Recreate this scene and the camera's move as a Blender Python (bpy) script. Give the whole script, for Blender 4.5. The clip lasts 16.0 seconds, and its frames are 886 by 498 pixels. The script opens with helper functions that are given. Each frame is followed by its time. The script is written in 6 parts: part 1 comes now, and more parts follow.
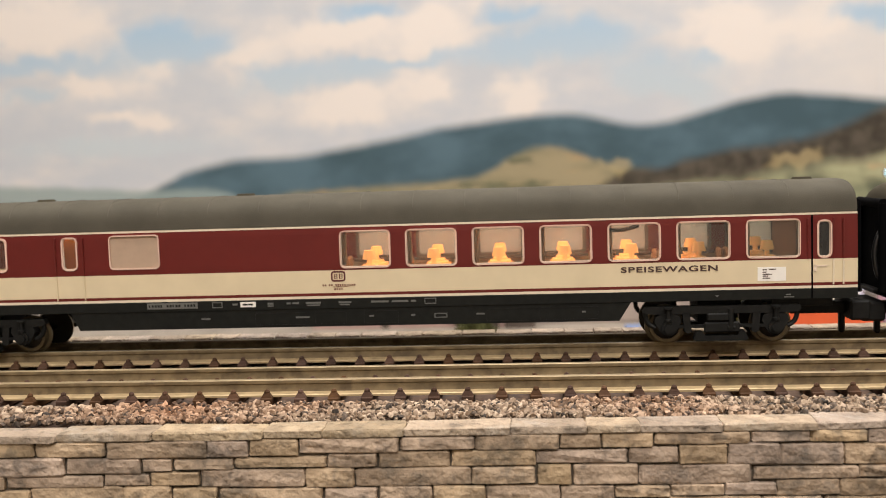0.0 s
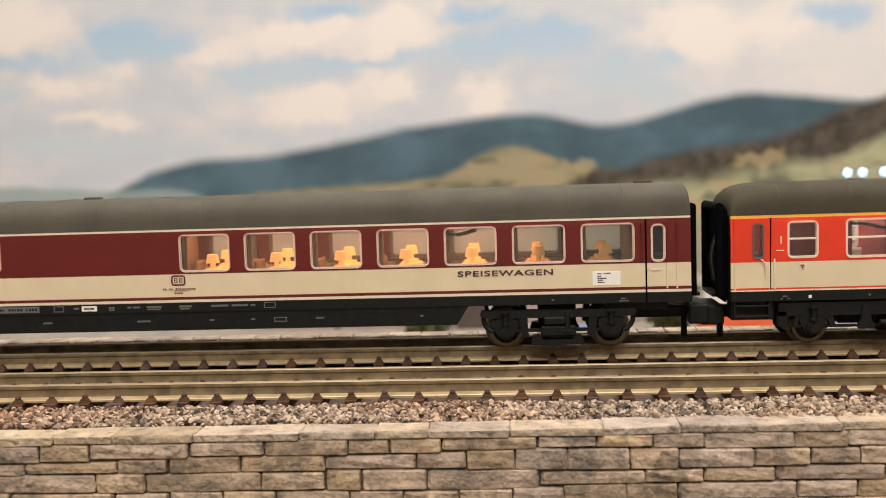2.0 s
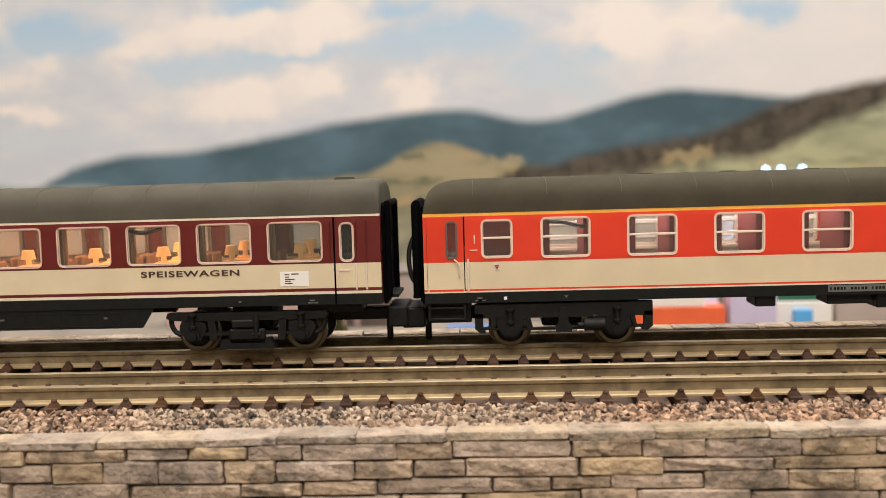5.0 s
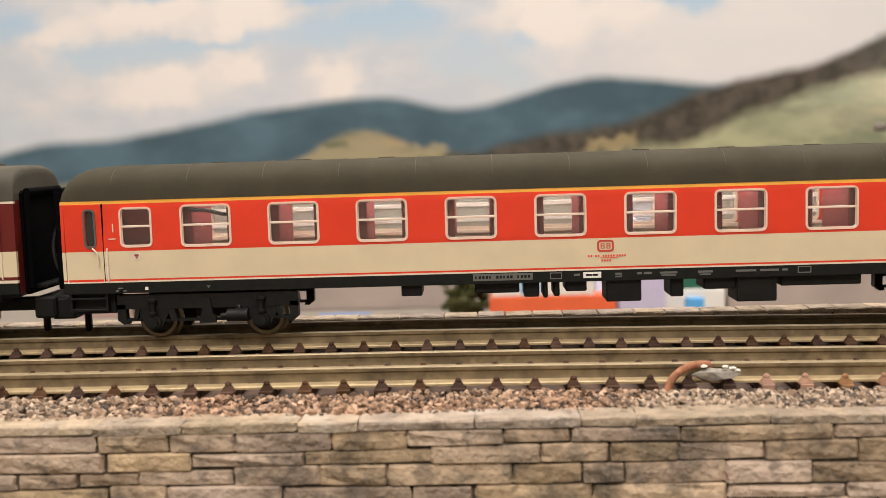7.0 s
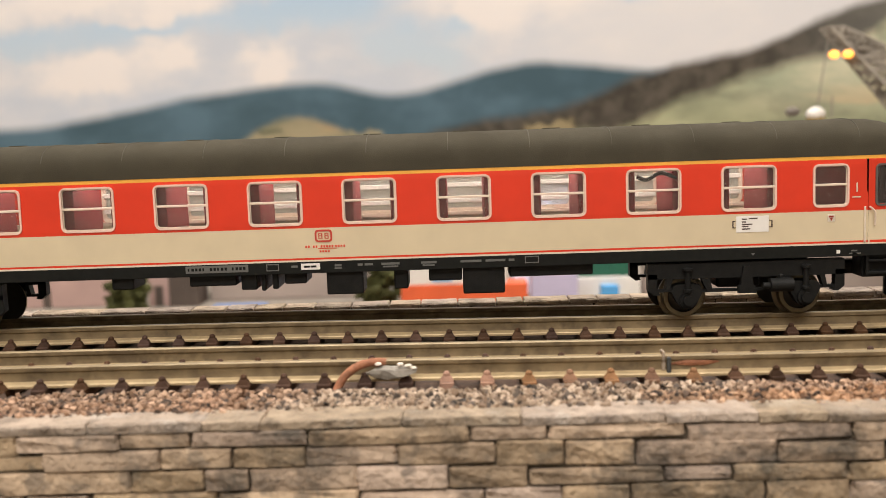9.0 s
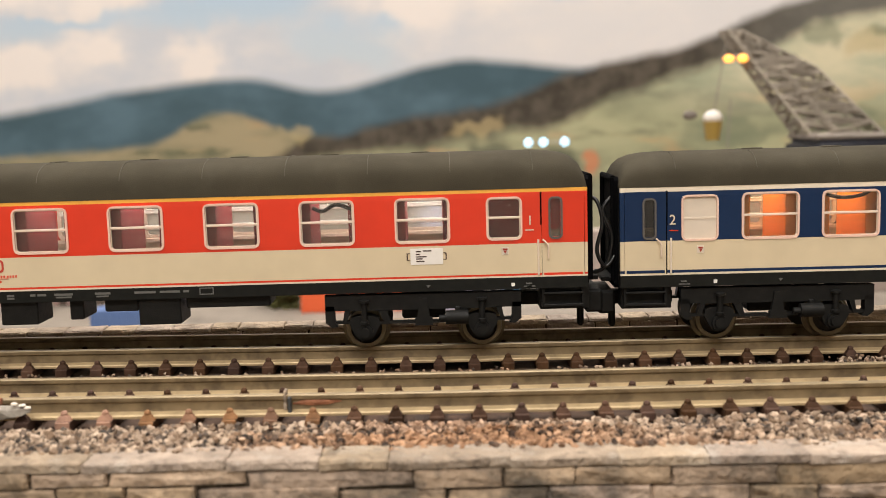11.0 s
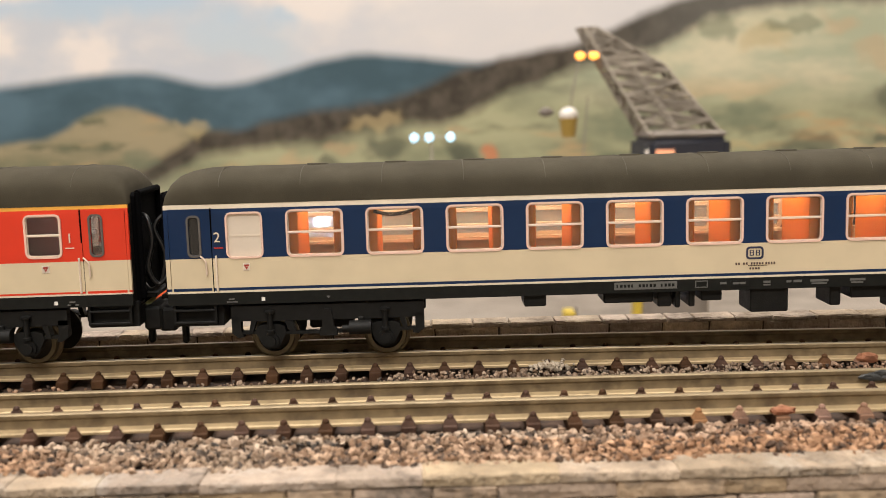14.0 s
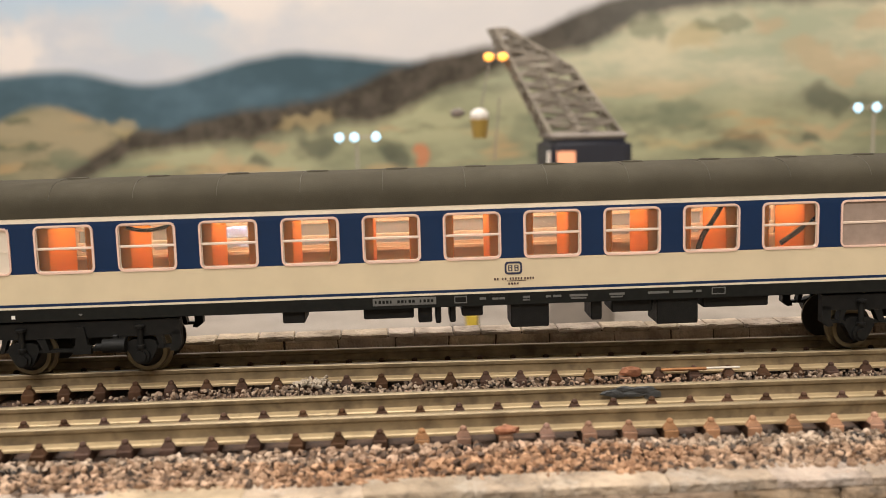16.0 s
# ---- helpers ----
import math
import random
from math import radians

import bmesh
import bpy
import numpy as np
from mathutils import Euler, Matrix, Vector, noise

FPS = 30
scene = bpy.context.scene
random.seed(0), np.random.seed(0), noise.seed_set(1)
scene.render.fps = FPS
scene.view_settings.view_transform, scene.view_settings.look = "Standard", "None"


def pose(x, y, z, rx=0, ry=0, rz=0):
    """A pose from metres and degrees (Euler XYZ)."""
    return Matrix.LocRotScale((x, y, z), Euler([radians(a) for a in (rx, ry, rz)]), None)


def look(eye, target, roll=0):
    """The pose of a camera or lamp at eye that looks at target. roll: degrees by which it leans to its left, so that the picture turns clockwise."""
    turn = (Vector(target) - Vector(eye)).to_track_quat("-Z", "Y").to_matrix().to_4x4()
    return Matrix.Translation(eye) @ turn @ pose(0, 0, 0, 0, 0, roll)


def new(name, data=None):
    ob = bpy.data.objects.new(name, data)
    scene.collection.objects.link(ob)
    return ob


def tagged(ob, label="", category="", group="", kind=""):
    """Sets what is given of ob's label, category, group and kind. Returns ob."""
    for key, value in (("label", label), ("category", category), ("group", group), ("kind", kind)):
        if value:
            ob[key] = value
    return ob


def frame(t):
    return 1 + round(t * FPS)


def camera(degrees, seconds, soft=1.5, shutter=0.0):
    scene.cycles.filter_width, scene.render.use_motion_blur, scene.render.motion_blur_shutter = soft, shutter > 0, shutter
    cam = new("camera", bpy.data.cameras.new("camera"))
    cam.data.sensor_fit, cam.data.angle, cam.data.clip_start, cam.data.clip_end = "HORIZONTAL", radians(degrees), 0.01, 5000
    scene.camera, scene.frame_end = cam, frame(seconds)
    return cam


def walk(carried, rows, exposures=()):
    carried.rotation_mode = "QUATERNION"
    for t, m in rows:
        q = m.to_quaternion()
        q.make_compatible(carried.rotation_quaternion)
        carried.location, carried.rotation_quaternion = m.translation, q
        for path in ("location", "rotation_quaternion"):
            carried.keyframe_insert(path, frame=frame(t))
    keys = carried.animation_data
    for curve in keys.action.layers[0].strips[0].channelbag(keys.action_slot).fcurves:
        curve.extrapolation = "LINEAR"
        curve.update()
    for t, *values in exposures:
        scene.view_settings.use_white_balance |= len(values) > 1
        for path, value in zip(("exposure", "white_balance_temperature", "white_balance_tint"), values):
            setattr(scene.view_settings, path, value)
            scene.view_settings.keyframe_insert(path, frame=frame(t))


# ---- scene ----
LENS = 48.0
cam = camera(LENS, 16.0, soft=0.8)
PATH = [
    (0, (0.17576, -0.16753, 0.03385), (0.17432, -0.14765, 0.03216), -1.7),
    (0.5, (0.18182, -0.16630, 0.03373), (0.18041, -0.14642, 0.03204), -1.7),
    (1, (0.18668, -0.16645, 0.03414), (0.18528, -0.14657, 0.03243), -1.7),
    (1.5, (0.19451, -0.16576, 0.03473), (0.19314, -0.14588, 0.03303), -1.7),
    (2, (0.20208, -0.16562, 0.03390), (0.20075, -0.14574, 0.03219), -1.7),
    (2.5, (0.20949, -0.16532, 0.03466), (0.20820, -0.14543, 0.03297), -1.8),
    (3, (0.21672, -0.16404, 0.03428), (0.21548, -0.14415, 0.03255), -1.8),
    (5.5, (0.26379, -0.15307, 0.03098), (0.26290, -0.13317, 0.02915), -1.6),
    (6, (0.28161, -0.15063, 0.02907), (0.28079, -0.13074, 0.02717), -1.7),
    (6.5, (0.29510, -0.14906, 0.02824), (0.29435, -0.12918, 0.02625), -1.7),
    (7, (0.30169, -0.14924, 0.03058), (0.30103, -0.12936, 0.02855), -1.6),
    (7.5, (0.31011, -0.14633, 0.02996), (0.30953, -0.12645, 0.02789), -1.7),
    (8, (0.32364, -0.14323, 0.03054), (0.32318, -0.12336, 0.02839), -1.7),
    (8.5, (0.33389, -0.14140, 0.02893), (0.33355, -0.12153, 0.02668), -1.7),
    (9, (0.34027, -0.14073, 0.02912), (0.33997, -0.12086, 0.02682), -1.8),
    (9.5, (0.35218, -0.13983, 0.02993), (0.35198, -0.11997, 0.02757), -1.7),
    (12, (0.39983, -0.13858, 0.03486), (0.40010, -0.11875, 0.03228), -1.4),
    (12.5, (0.40912, -0.13757, 0.03395), (0.40947, -0.11774, 0.03132), -1.4),
    (13, (0.42279, -0.13843, 0.03616), (0.42325, -0.11862, 0.03349), -1.4),
    (13.5, (0.43353, -0.13881, 0.03572), (0.43411, -0.11900, 0.03304), -1.5),
    (14, (0.44332, -0.13872, 0.03583), (0.44406, -0.11892, 0.03312), -1.4),
    (14.5, (0.44978, -0.13828, 0.03528), (0.45067, -0.11849, 0.03254), -1.4),
    (15, (0.45796, -0.13905, 0.03654), (0.45903, -0.11927, 0.03378), -1.4),
    (15.5, (0.46531, -0.13912, 0.03740), (0.46653, -0.11935, 0.03461), -1.4),
    (16, (0.47271, -0.13833, 0.03761), (0.47412, -0.11858, 0.03481), -1.4),
]
walk(cam, [(t, look(eye, target, roll)) for t, eye, target, roll in PATH])
# focus on the coaches, the landscape behind falls out of focus
cam.data.dof.use_dof = True
cam.data.dof.focus_distance = 0.150
cam.data.dof.aperture_fstop = 36.0

# ---- light: a room with warm ceiling panels ----
scene.view_settings.exposure = -0.03
world = bpy.data.worlds.new("room_dark")
scene.world = world
world.use_nodes = True
world.node_tree.nodes["Background"].inputs[0].default_value = (0.9, 0.8, 0.7, 1)
world.node_tree.nodes["Background"].inputs[1].default_value = 0.05

MM = 0.001


def area_lamp(name, eye, target, sx, sy, watts, col):
    d = bpy.data.lights.new(name, "AREA")
    d.shape, d.size, d.size_y, d.energy, d.color = "RECTANGLE", sx, sy, watts, col
    ob = new(name, d)
    ob.matrix_world = look(eye, target)
    return ob


WARM = (0.965, 0.905, 0.86)
area_lamp("ceiling_panel_light", (0.15, -0.30, 1.18), (0.15, -0.30, 0), 1.1, 0.5, 12.0, WARM)
area_lamp("ceiling_panel_light", (0.55, 0.45, 1.18), (0.55, 0.45, 0), 1.4, 0.4, 19, WARM)
area_lamp("ceiling_panel_light", (0.30, -1.10, 1.18), (0.30, -1.10, 0), 1.2, 0.5, 28.0, WARM)

# ---- materials ----


def nodes_of(m):
    m.use_nodes = True
    nt = m.node_tree
    return nt, nt.nodes, nt.links, nt.nodes["Principled BSDF"]


def mat(name, col, rough=0.5, metal=0.0, var=0.12, scale=900.0, bump=0.15, fine=6000.0, col2=None, patch=0.0, pscale=120.0, pcol=(0.05, 0.045, 0.04), rand=0.0, spec=0.5, pits=0.0, pitscale=700.0, pitcol=(0.04, 0.035, 0.03)):
    """Surface with two scales of variation: grain (fine) and blotches (scale), optional stains (patch) and a random shade per piece (rand)."""
    m = bpy.data.materials.new(name)
    nt, N, L, P = nodes_of(m)
    geo = N.new("ShaderNodeNewGeometry")
    n1 = N.new("ShaderNodeTexNoise")
    n1.inputs["Scale"].default_value, n1.inputs["Detail"].default_value = scale, 4
    n2 = N.new("ShaderNodeTexNoise")
    n2.inputs["Scale"].default_value, n2.inputs["Detail"].default_value = fine, 2
    L.new(geo.outputs["Position"], n1.inputs["Vector"])
    L.new(geo.outputs["Position"], n2.inputs["Vector"])
    c2 = col2 or tuple(c * 0.6 for c in col)
    c1 = tuple(min(1.0, c * (1 + var)) for c in col)
    mix = N.new("ShaderNodeMix")
    mix.data_type = "RGBA"
    mix.inputs["A"].default_value, mix.inputs["B"].default_value = (*c1, 1), (*c2, 1)
    ramp = N.new("ShaderNodeMapRange")
    ramp.inputs["From Min"].default_value, ramp.inputs["From Max"].default_value = 0.35, 0.75
    ramp.inputs["To Min"].default_value, ramp.inputs["To Max"].default_value = 0.0, min(1.0, var * 4)
    L.new(n1.outputs["Fac"], ramp.inputs["Value"])
    L.new(ramp.outputs["Result"], mix.inputs["Factor"])
    last = mix.outputs["Result"]
    if patch > 0:
        n3 = N.new("ShaderNodeTexNoise")
        n3.inputs["Scale"].default_value, n3.inputs["Detail"].default_value, n3.inputs["Roughness"].default_value = pscale, 6, 0.7
        L.new(geo.outputs["Position"], n3.inputs["Vector"])
        r3 = N.new("ShaderNodeMapRange")
        r3.inputs["From Min"].default_value, r3.inputs["From Max"].default_value = 0.52, 0.66
        r3.inputs["To Max"].default_value = patch
        L.new(n3.outputs["Fac"], r3.inputs["Value"])
        m3 = N.new("ShaderNodeMix")
        m3.data_type = "RGBA"
        m3.inputs["B"].default_value = (*pcol, 1)
        L.new(last, m3.inputs["A"])
        L.new(r3.outputs["Result"], m3.inputs["Factor"])
        last = m3.outputs["Result"]
    if pits > 0:
        n4 = N.new("ShaderNodeTexNoise")
        n4.inputs["Scale"].default_value, n4.inputs["Detail"].default_value, n4.inputs["Roughness"].default_value = pitscale, 3, 0.6
        L.new(geo.outputs["Position"], n4.inputs["Vector"])
        r4 = N.new("ShaderNodeMapRange")
        r4.inputs["From Min"].default_value, r4.inputs["From Max"].default_value = 0.55, 0.66
        r4.inputs["To Max"].default_value = pits
        L.new(n4.outputs["Fac"], r4.inputs["Value"])
        m4 = N.new("ShaderNodeMix")
        m4.data_type = "RGBA"
        m4.inputs["B"].default_value = (*pitcol, 1)
        L.new(last, m4.inputs["A"])
        L.new(r4.outputs["Result"], m4.inputs["Factor"])
        last = m4.outputs["Result"]
    if rand > 0:
        info = N.new("ShaderNodeObjectInfo")
        hsv = N.new("ShaderNodeHueSaturation")
        rr = N.new("ShaderNodeMapRange")
        rr.inputs["To Min"].default_value, rr.inputs["To Max"].default_value = 1 - rand, 1 + rand * 0.6
        L.new(info.outputs["Random"], rr.inputs["Value"])
        L.new(rr.outputs["Result"], hsv.inputs["Value"])
        fold = N.new("ShaderNodeMath")
        fold.operation = "PINGPONG"
        fold.inputs[1].default_value = 0.17
        L.new(info.outputs["Random"], fold.inputs[0])
        for key, lo, hi in (("Hue", 0.486, 0.501), ("Saturation", 0.78, 1.12)):
            h_ = N.new("ShaderNodeMapRange")
            h_.inputs["From Max"].default_value = 0.17
            h_.inputs["To Min"].default_value, h_.inputs["To Max"].default_value = lo, hi
            L.new(fold.outputs[0], h_.inputs["Value"])
            L.new(h_.outputs["Result"], hsv.inputs[key])
        L.new(last, hsv.inputs["Color"])
        last = hsv.outputs["Color"]
    L.new(last, P.inputs["Base Color"])
    rm = N.new("ShaderNodeMapRange")
    rm.inputs["To Min"].default_value, rm.inputs["To Max"].default_value = max(0.03, rough - 0.08), min(1.0, rough + 0.08)
    L.new(n1.outputs["Fac"], rm.inputs["Value"])
    L.new(rm.outputs["Result"], P.inputs["Roughness"])
    P.inputs["Metallic"].default_value = metal
    P.inputs["Specular IOR Level"].default_value = spec
    if bump > 0:
        b = N.new("ShaderNodeBump")
        b.inputs["Strength"].default_value, b.inputs["Distance"].default_value = bump, 0.0002 if fine > 2000 else 0.0006
        L.new(n2.outputs["Fac"], b.inputs["Height"])
        L.new(b.outputs["Normal"], P.inputs["Normal"])
    return m


def glow(name, col, strength):
    m = bpy.data.materials.new(name)
    nt, N, L, P = nodes_of(m)
    P.inputs["Base Color"].default_value = (*col, 1)
    P.inputs["Emission Color"].default_value = (*col, 1)
    P.inputs["Emission Strength"].default_value = strength
    return m


def pane_glass(name, tint=(0.96, 0.97, 0.96), haze=0.0):
    m = bpy.data.materials.new(name)
    m.use_nodes = True
    N, L = m.node_tree.nodes, m.node_tree.links
    N.clear()
    out, mix = N.new("ShaderNodeOutputMaterial"), N.new("ShaderNodeMixShader")
    tr, gl, fr = N.new("ShaderNodeBsdfTransparent"), N.new("ShaderNodeBsdfGlossy"), N.new("ShaderNodeFresnel")
    tr.inputs["Color"].default_value = (*tint, 1)
    gl.inputs["Roughness"].default_value = 0.04
    fr.inputs["IOR"].default_value = 1.5
    L.new(fr.outputs[0], mix.inputs[0])
    L.new(tr.outputs[0], mix.inputs[1])
    L.new(gl.outputs[0], mix.inputs[2])
    L.new(mix.outputs[0], out.inputs[0])
    if haze:
        # the moulded clear plastic scatters some light
        df, tl, m2, m3 = N.new("ShaderNodeBsdfDiffuse"), N.new("ShaderNodeBsdfTranslucent"), N.new("ShaderNodeMixShader"), N.new("ShaderNodeMixShader")
        df.inputs[0].default_value = tl.inputs[0].default_value = (0.80, 0.77, 0.72, 1)
        m2.inputs[0].default_value, m3.inputs[0].default_value = 0.5, haze
        L.new(df.outputs[0], m2.inputs[1])
        L.new(tl.outputs[0], m2.inputs[2])
        L.new(tr.outputs[0], m3.inputs[1])
        L.new(m2.outputs[0], m3.inputs[2])
        L.new(m3.outputs[0], mix.inputs[1])
    return m


M_CREAM = mat("cream_paint", (0.66, 0.555, 0.375), 0.38, var=0.05, bump=0.03, scale=200, spec=0.3)
M_RED = mat("signal_red_paint", (0.66, 0.045, 0.018), 0.36, var=0.06, bump=0.03, scale=200, spec=0.3)
M_MAROON = mat("maroon_paint", (0.116, 0.0135, 0.011), 0.36, var=0.07, bump=0.03, scale=200, spec=0.3)
M_BLUE = mat("navy_paint", (0.004, 0.021, 0.068), 0.36, var=0.08, bump=0.03, scale=200, spec=0.3)
M_ORANGE = mat("yellow_line_paint", (0.75, 0.36, 0.05), 0.4, var=0.05, bump=0.0)
M_WHITE = mat("white_line_paint", (0.70, 0.61, 0.47), 0.4, var=0.05, bump=0.0)
M_ROOFJOINT = mat("pale_roof_joint", (0.074, 0.066, 0.047), 0.7, var=0.2, scale=150, bump=0.0)
M_ROOF = mat("grey_roof_paint", (0.057, 0.050, 0.034), 0.8, var=0.12, scale=150, bump=0.2, patch=0.06, pscale=260, pcol=(0.15, 0.135, 0.11), spec=0.1)
# dining car roof: greyer, and lightened for light falling from the left
M_ROOF_GREY_LIT = mat("grey_roof_paint_lightened", (0.080, 0.073, 0.056), 0.75, var=0.12, scale=150, bump=0.2, patch=0.06, pscale=260, pcol=(0.17, 0.155, 0.13), spec=0.15)
M_FRAME = mat("sole_bar_black", (0.0105, 0.011, 0.0095), 0.6, var=0.15, bump=0.05, spec=0.15)
M_UNDER = mat("underframe_black_plastic", (0.0094, 0.0094, 0.0086), 0.55, var=0.2, bump=0.2, spec=0.2)
M_RUBBER = mat("bellows_rubber", (0.0025, 0.0025, 0.0028), 0.85, var=0.1, spec=0.04)
M_WIRE = mat("wire_black", (0.006, 0.006, 0.006), 0.35, bump=0.0)
M_CHROME = mat("window_frame_clear_plastic", (0.76, 0.62, 0.50), 0.22, var=0.03, bump=0.0)
M_WFRAME = mat("window_frame_pinkish_plastic", (0.80, 0.56, 0.45), 0.16, var=0.05, bump=0.0)
M_DFRAME = mat("window_frame_brownish_plastic", (0.68, 0.47, 0.375), 0.14, var=0.08, bump=0.0)
M_WHEEL = mat("blackened_wheel", (0.036, 0.031, 0.024), 0.42, metal=0.4, var=0.15, bump=0.05)
M_TYRE = mat("bare_wheel_tread", (0.17, 0.14, 0.085), 0.36, metal=0.6, var=0.1, bump=0.02)
M_GLASS = pane_glass("window_glass", haze=0.035)
M_FARGLASS = pane_glass("hazy_window_plastic", haze=0.5)
M_DGLASS = pane_glass("dark_window_glass", (0.55, 0.55, 0.55), 0.05)
M_GREYFRAME = mat("grey_window_gasket", (0.10, 0.092, 0.082), 0.5, var=0.1, bump=0.0)
M_PRINT_W = mat("white_print", (0.82, 0.79, 0.73), 0.5, var=0.03, bump=0.0)
M_PRINT_G = mat("grey_print", (0.12, 0.12, 0.11), 0.5, var=0.03, bump=0.0)
M_PRINT_D = mat("dark_print", (0.06, 0.03, 0.025), 0.5, var=0.03, bump=0.0)
M_CURTAIN = mat("cream_blind", (0.60, 0.45, 0.33), 0.8, var=0.06, bump=0.1)
# flat brownish tone that stands for a dim coach interior
M_DIMINSIDE = mat("dim_inside_brownish_grey", (0.33, 0.25, 0.20), 0.6, var=0.1, bump=0.1)
M_FROST = mat("white_frosted_pane", (0.92, 0.82, 0.68), 0.6, var=0.03, bump=0.0)


def let_light_through(m, col, share_):
    """Thin sheets that the light inside shines through."""
    N, L = m.node_tree.nodes, m.node_tree.links
    P, out = N["Principled BSDF"], N["Material Output"]
    t, mx = N.new("ShaderNodeBsdfTranslucent"), N.new("ShaderNodeMixShader")
    t.inputs[0].default_value, mx.inputs[0].default_value = (*col, 1), share_
    L.new(P.outputs[0], mx.inputs[1])
    L.new(t.outputs[0], mx.inputs[2])
    L.new(mx.outputs[0], out.inputs[0])


let_light_through(M_CURTAIN, (0.7, 0.5, 0.36), 0.35)
let_light_through(M_FROST, (0.95, 0.9, 0.85), 0.35)
M_SEAT_O = mat("orange_moulded_interior", (0.76, 0.27, 0.033), 0.6, var=0.08, bump=0.05, scale=200)
M_SEAT_M = mat("maroon_moulded_interior", (0.26, 0.022, 0.026), 0.6, var=0.08, bump=0.05, scale=200)
M_TAN = mat("tan_moulded_interior", (0.33, 0.21, 0.12), 0.6, var=0.08, bump=0.05, scale=200)
M_FLOOR_IN = mat("coach_floor", (0.20, 0.16, 0.12), 0.7)
# lamp shades glow; the feet share this glow in place of lamplight
M_SHADE = glow("lit_table_lamp_shade_and_foot", (1.0, 0.50, 0.16), 0.62)
M_SHADE_DIM = glow("dim_table_lamp_shade_and_foot", (0.85, 0.50, 0.19), 0.16)
M_RAIL = mat("nickel_silver_rail", (0.48, 0.365, 0.205), 0.46, metal=0.35, var=0.15, scale=300, pits=0.3, pitscale=420, pitcol=(0.2, 0.14, 0.08), bump=0.05, patch=0.2, pscale=90, pcol=(0.25, 0.19, 0.11))
M_RAILTOP = mat("worn_rail_top", (0.30, 0.235, 0.14), 0.4, metal=0.4, var=0.15, scale=300, bump=0.05, patch=0.3, pscale=90, pcol=(0.22, 0.165, 0.1))
M_WEB = mat("patinated_rail_web", (0.185, 0.135, 0.072), 0.6, metal=0.0, var=0.25, scale=350, pits=0.55, pitscale=260, pitcol=(0.075, 0.052, 0.03), bump=0.1, patch=0.5, pscale=160, pcol=(0.085, 0.058, 0.032), spec=0.3)
M_TIE = mat("brown_sleeper_plastic", (0.080, 0.044, 0.025), 0.65, var=0.3, scale=400, bump=0.3, rand=0.3, spec=0.12)
M_TIE_RUST = mat("rust_stained_sleeper", (0.33, 0.185, 0.100), 0.75, var=0.25, scale=400, bump=0.4, rand=0.3, spec=0.2)
M_BALLAST = mat("ballast_grain", (0.42, 0.33, 0.25), 0.8, var=0.2, scale=500, bump=0.3)
M_BED = mat("ballast_bed", (0.075, 0.044, 0.028), 0.9, var=0.3, scale=500, bump=0.8, fine=2500, patch=0.6, pscale=500)
M_STONE = mat("grey_plaster_stone", (0.41, 0.313, 0.21), 0.9, var=0.3, scale=260, bump=1.0, fine=900, patch=0.85, pscale=70, pits=0.65, pitscale=330, pitcol=(0.15, 0.125, 0.095), pcol=(0.065, 0.062, 0.052), rand=0.22, spec=0.2)
M_COPING = mat("coping_plaster_stone", (0.34, 0.272, 0.192), 0.9, var=0.3, scale=300, bump=1.0, fine=1100, patch=0.6, pscale=150, pcol=(0.58, 0.51, 0.41), pits=0.5, pitscale=480, pitcol=(0.10, 0.08, 0.06), rand=0.2, spec=0.2)
M_MORTAR = mat("dark_joint", (0.085, 0.068, 0.049), 0.95, var=0.3, bump=0.5)


def grain_material(m, tint, amount, lo=0.48):
    nt, N, L, P = nodes_of(m)
    geo = N.new("ShaderNodeNewGeometry")
    ramp = N.new("ShaderNodeValToRGB")
    e = ramp.color_ramp.elements
    e[0].color, e[1].color = (0.03, 0.024, 0.019, 1), (0.54, 0.42, 0.31, 1)
    for p, c in ((0.18, (0.12, 0.088, 0.064, 1)), (0.35, (0.22, 0.145, 0.09, 1)), (0.6, (0.29, 0.215, 0.15, 1)), (0.82, (0.42, 0.32, 0.228, 1))):
        el = e.new(p)
        el.color = c
    L.new(geo.outputs["Random Per Island"], ramp.inputs[0])
    # rusty stretches of ballast
    n = N.new("ShaderNodeTexNoise")
    n.inputs["Scale"].default_value, n.inputs["Detail"].default_value = 22, 3
    L.new(geo.outputs["Position"], n.inputs["Vector"])
    mr = N.new("ShaderNodeMapRange")
    mr.inputs["From Min"].default_value, mr.inputs["From Max"].default_value, mr.inputs["To Max"].default_value = lo, lo + 0.2, amount
    L.new(n.outputs["Fac"], mr.inputs["Value"])
    mx = N.new("ShaderNodeMix")
    mx.data_type, mx.blend_type = "RGBA", "MULTIPLY"
    mx.inputs["A"].default_value, mx.inputs["B"].default_value = (1, 1, 1, 1), tint
    L.new(ramp.outputs[0], mx.inputs["A"])
    L.new(mr.outputs["Result"], mx.inputs["Factor"])
    L.new(mx.outputs["Result"], P.inputs["Base Color"])


M_BALLAST_RED = mat("reddish_ballast_grain", (0.42, 0.30, 0.22), 0.85, var=0.2, scale=500, bump=0.3)
grain_material(M_BALLAST, (0.95, 0.66, 0.50, 1), 0.75)
grain_material(M_BALLAST_RED, (1.0, 0.77, 0.60, 1), 1.0, 0.34)

# ---- mesh helpers (all lengths in millimetres) ----


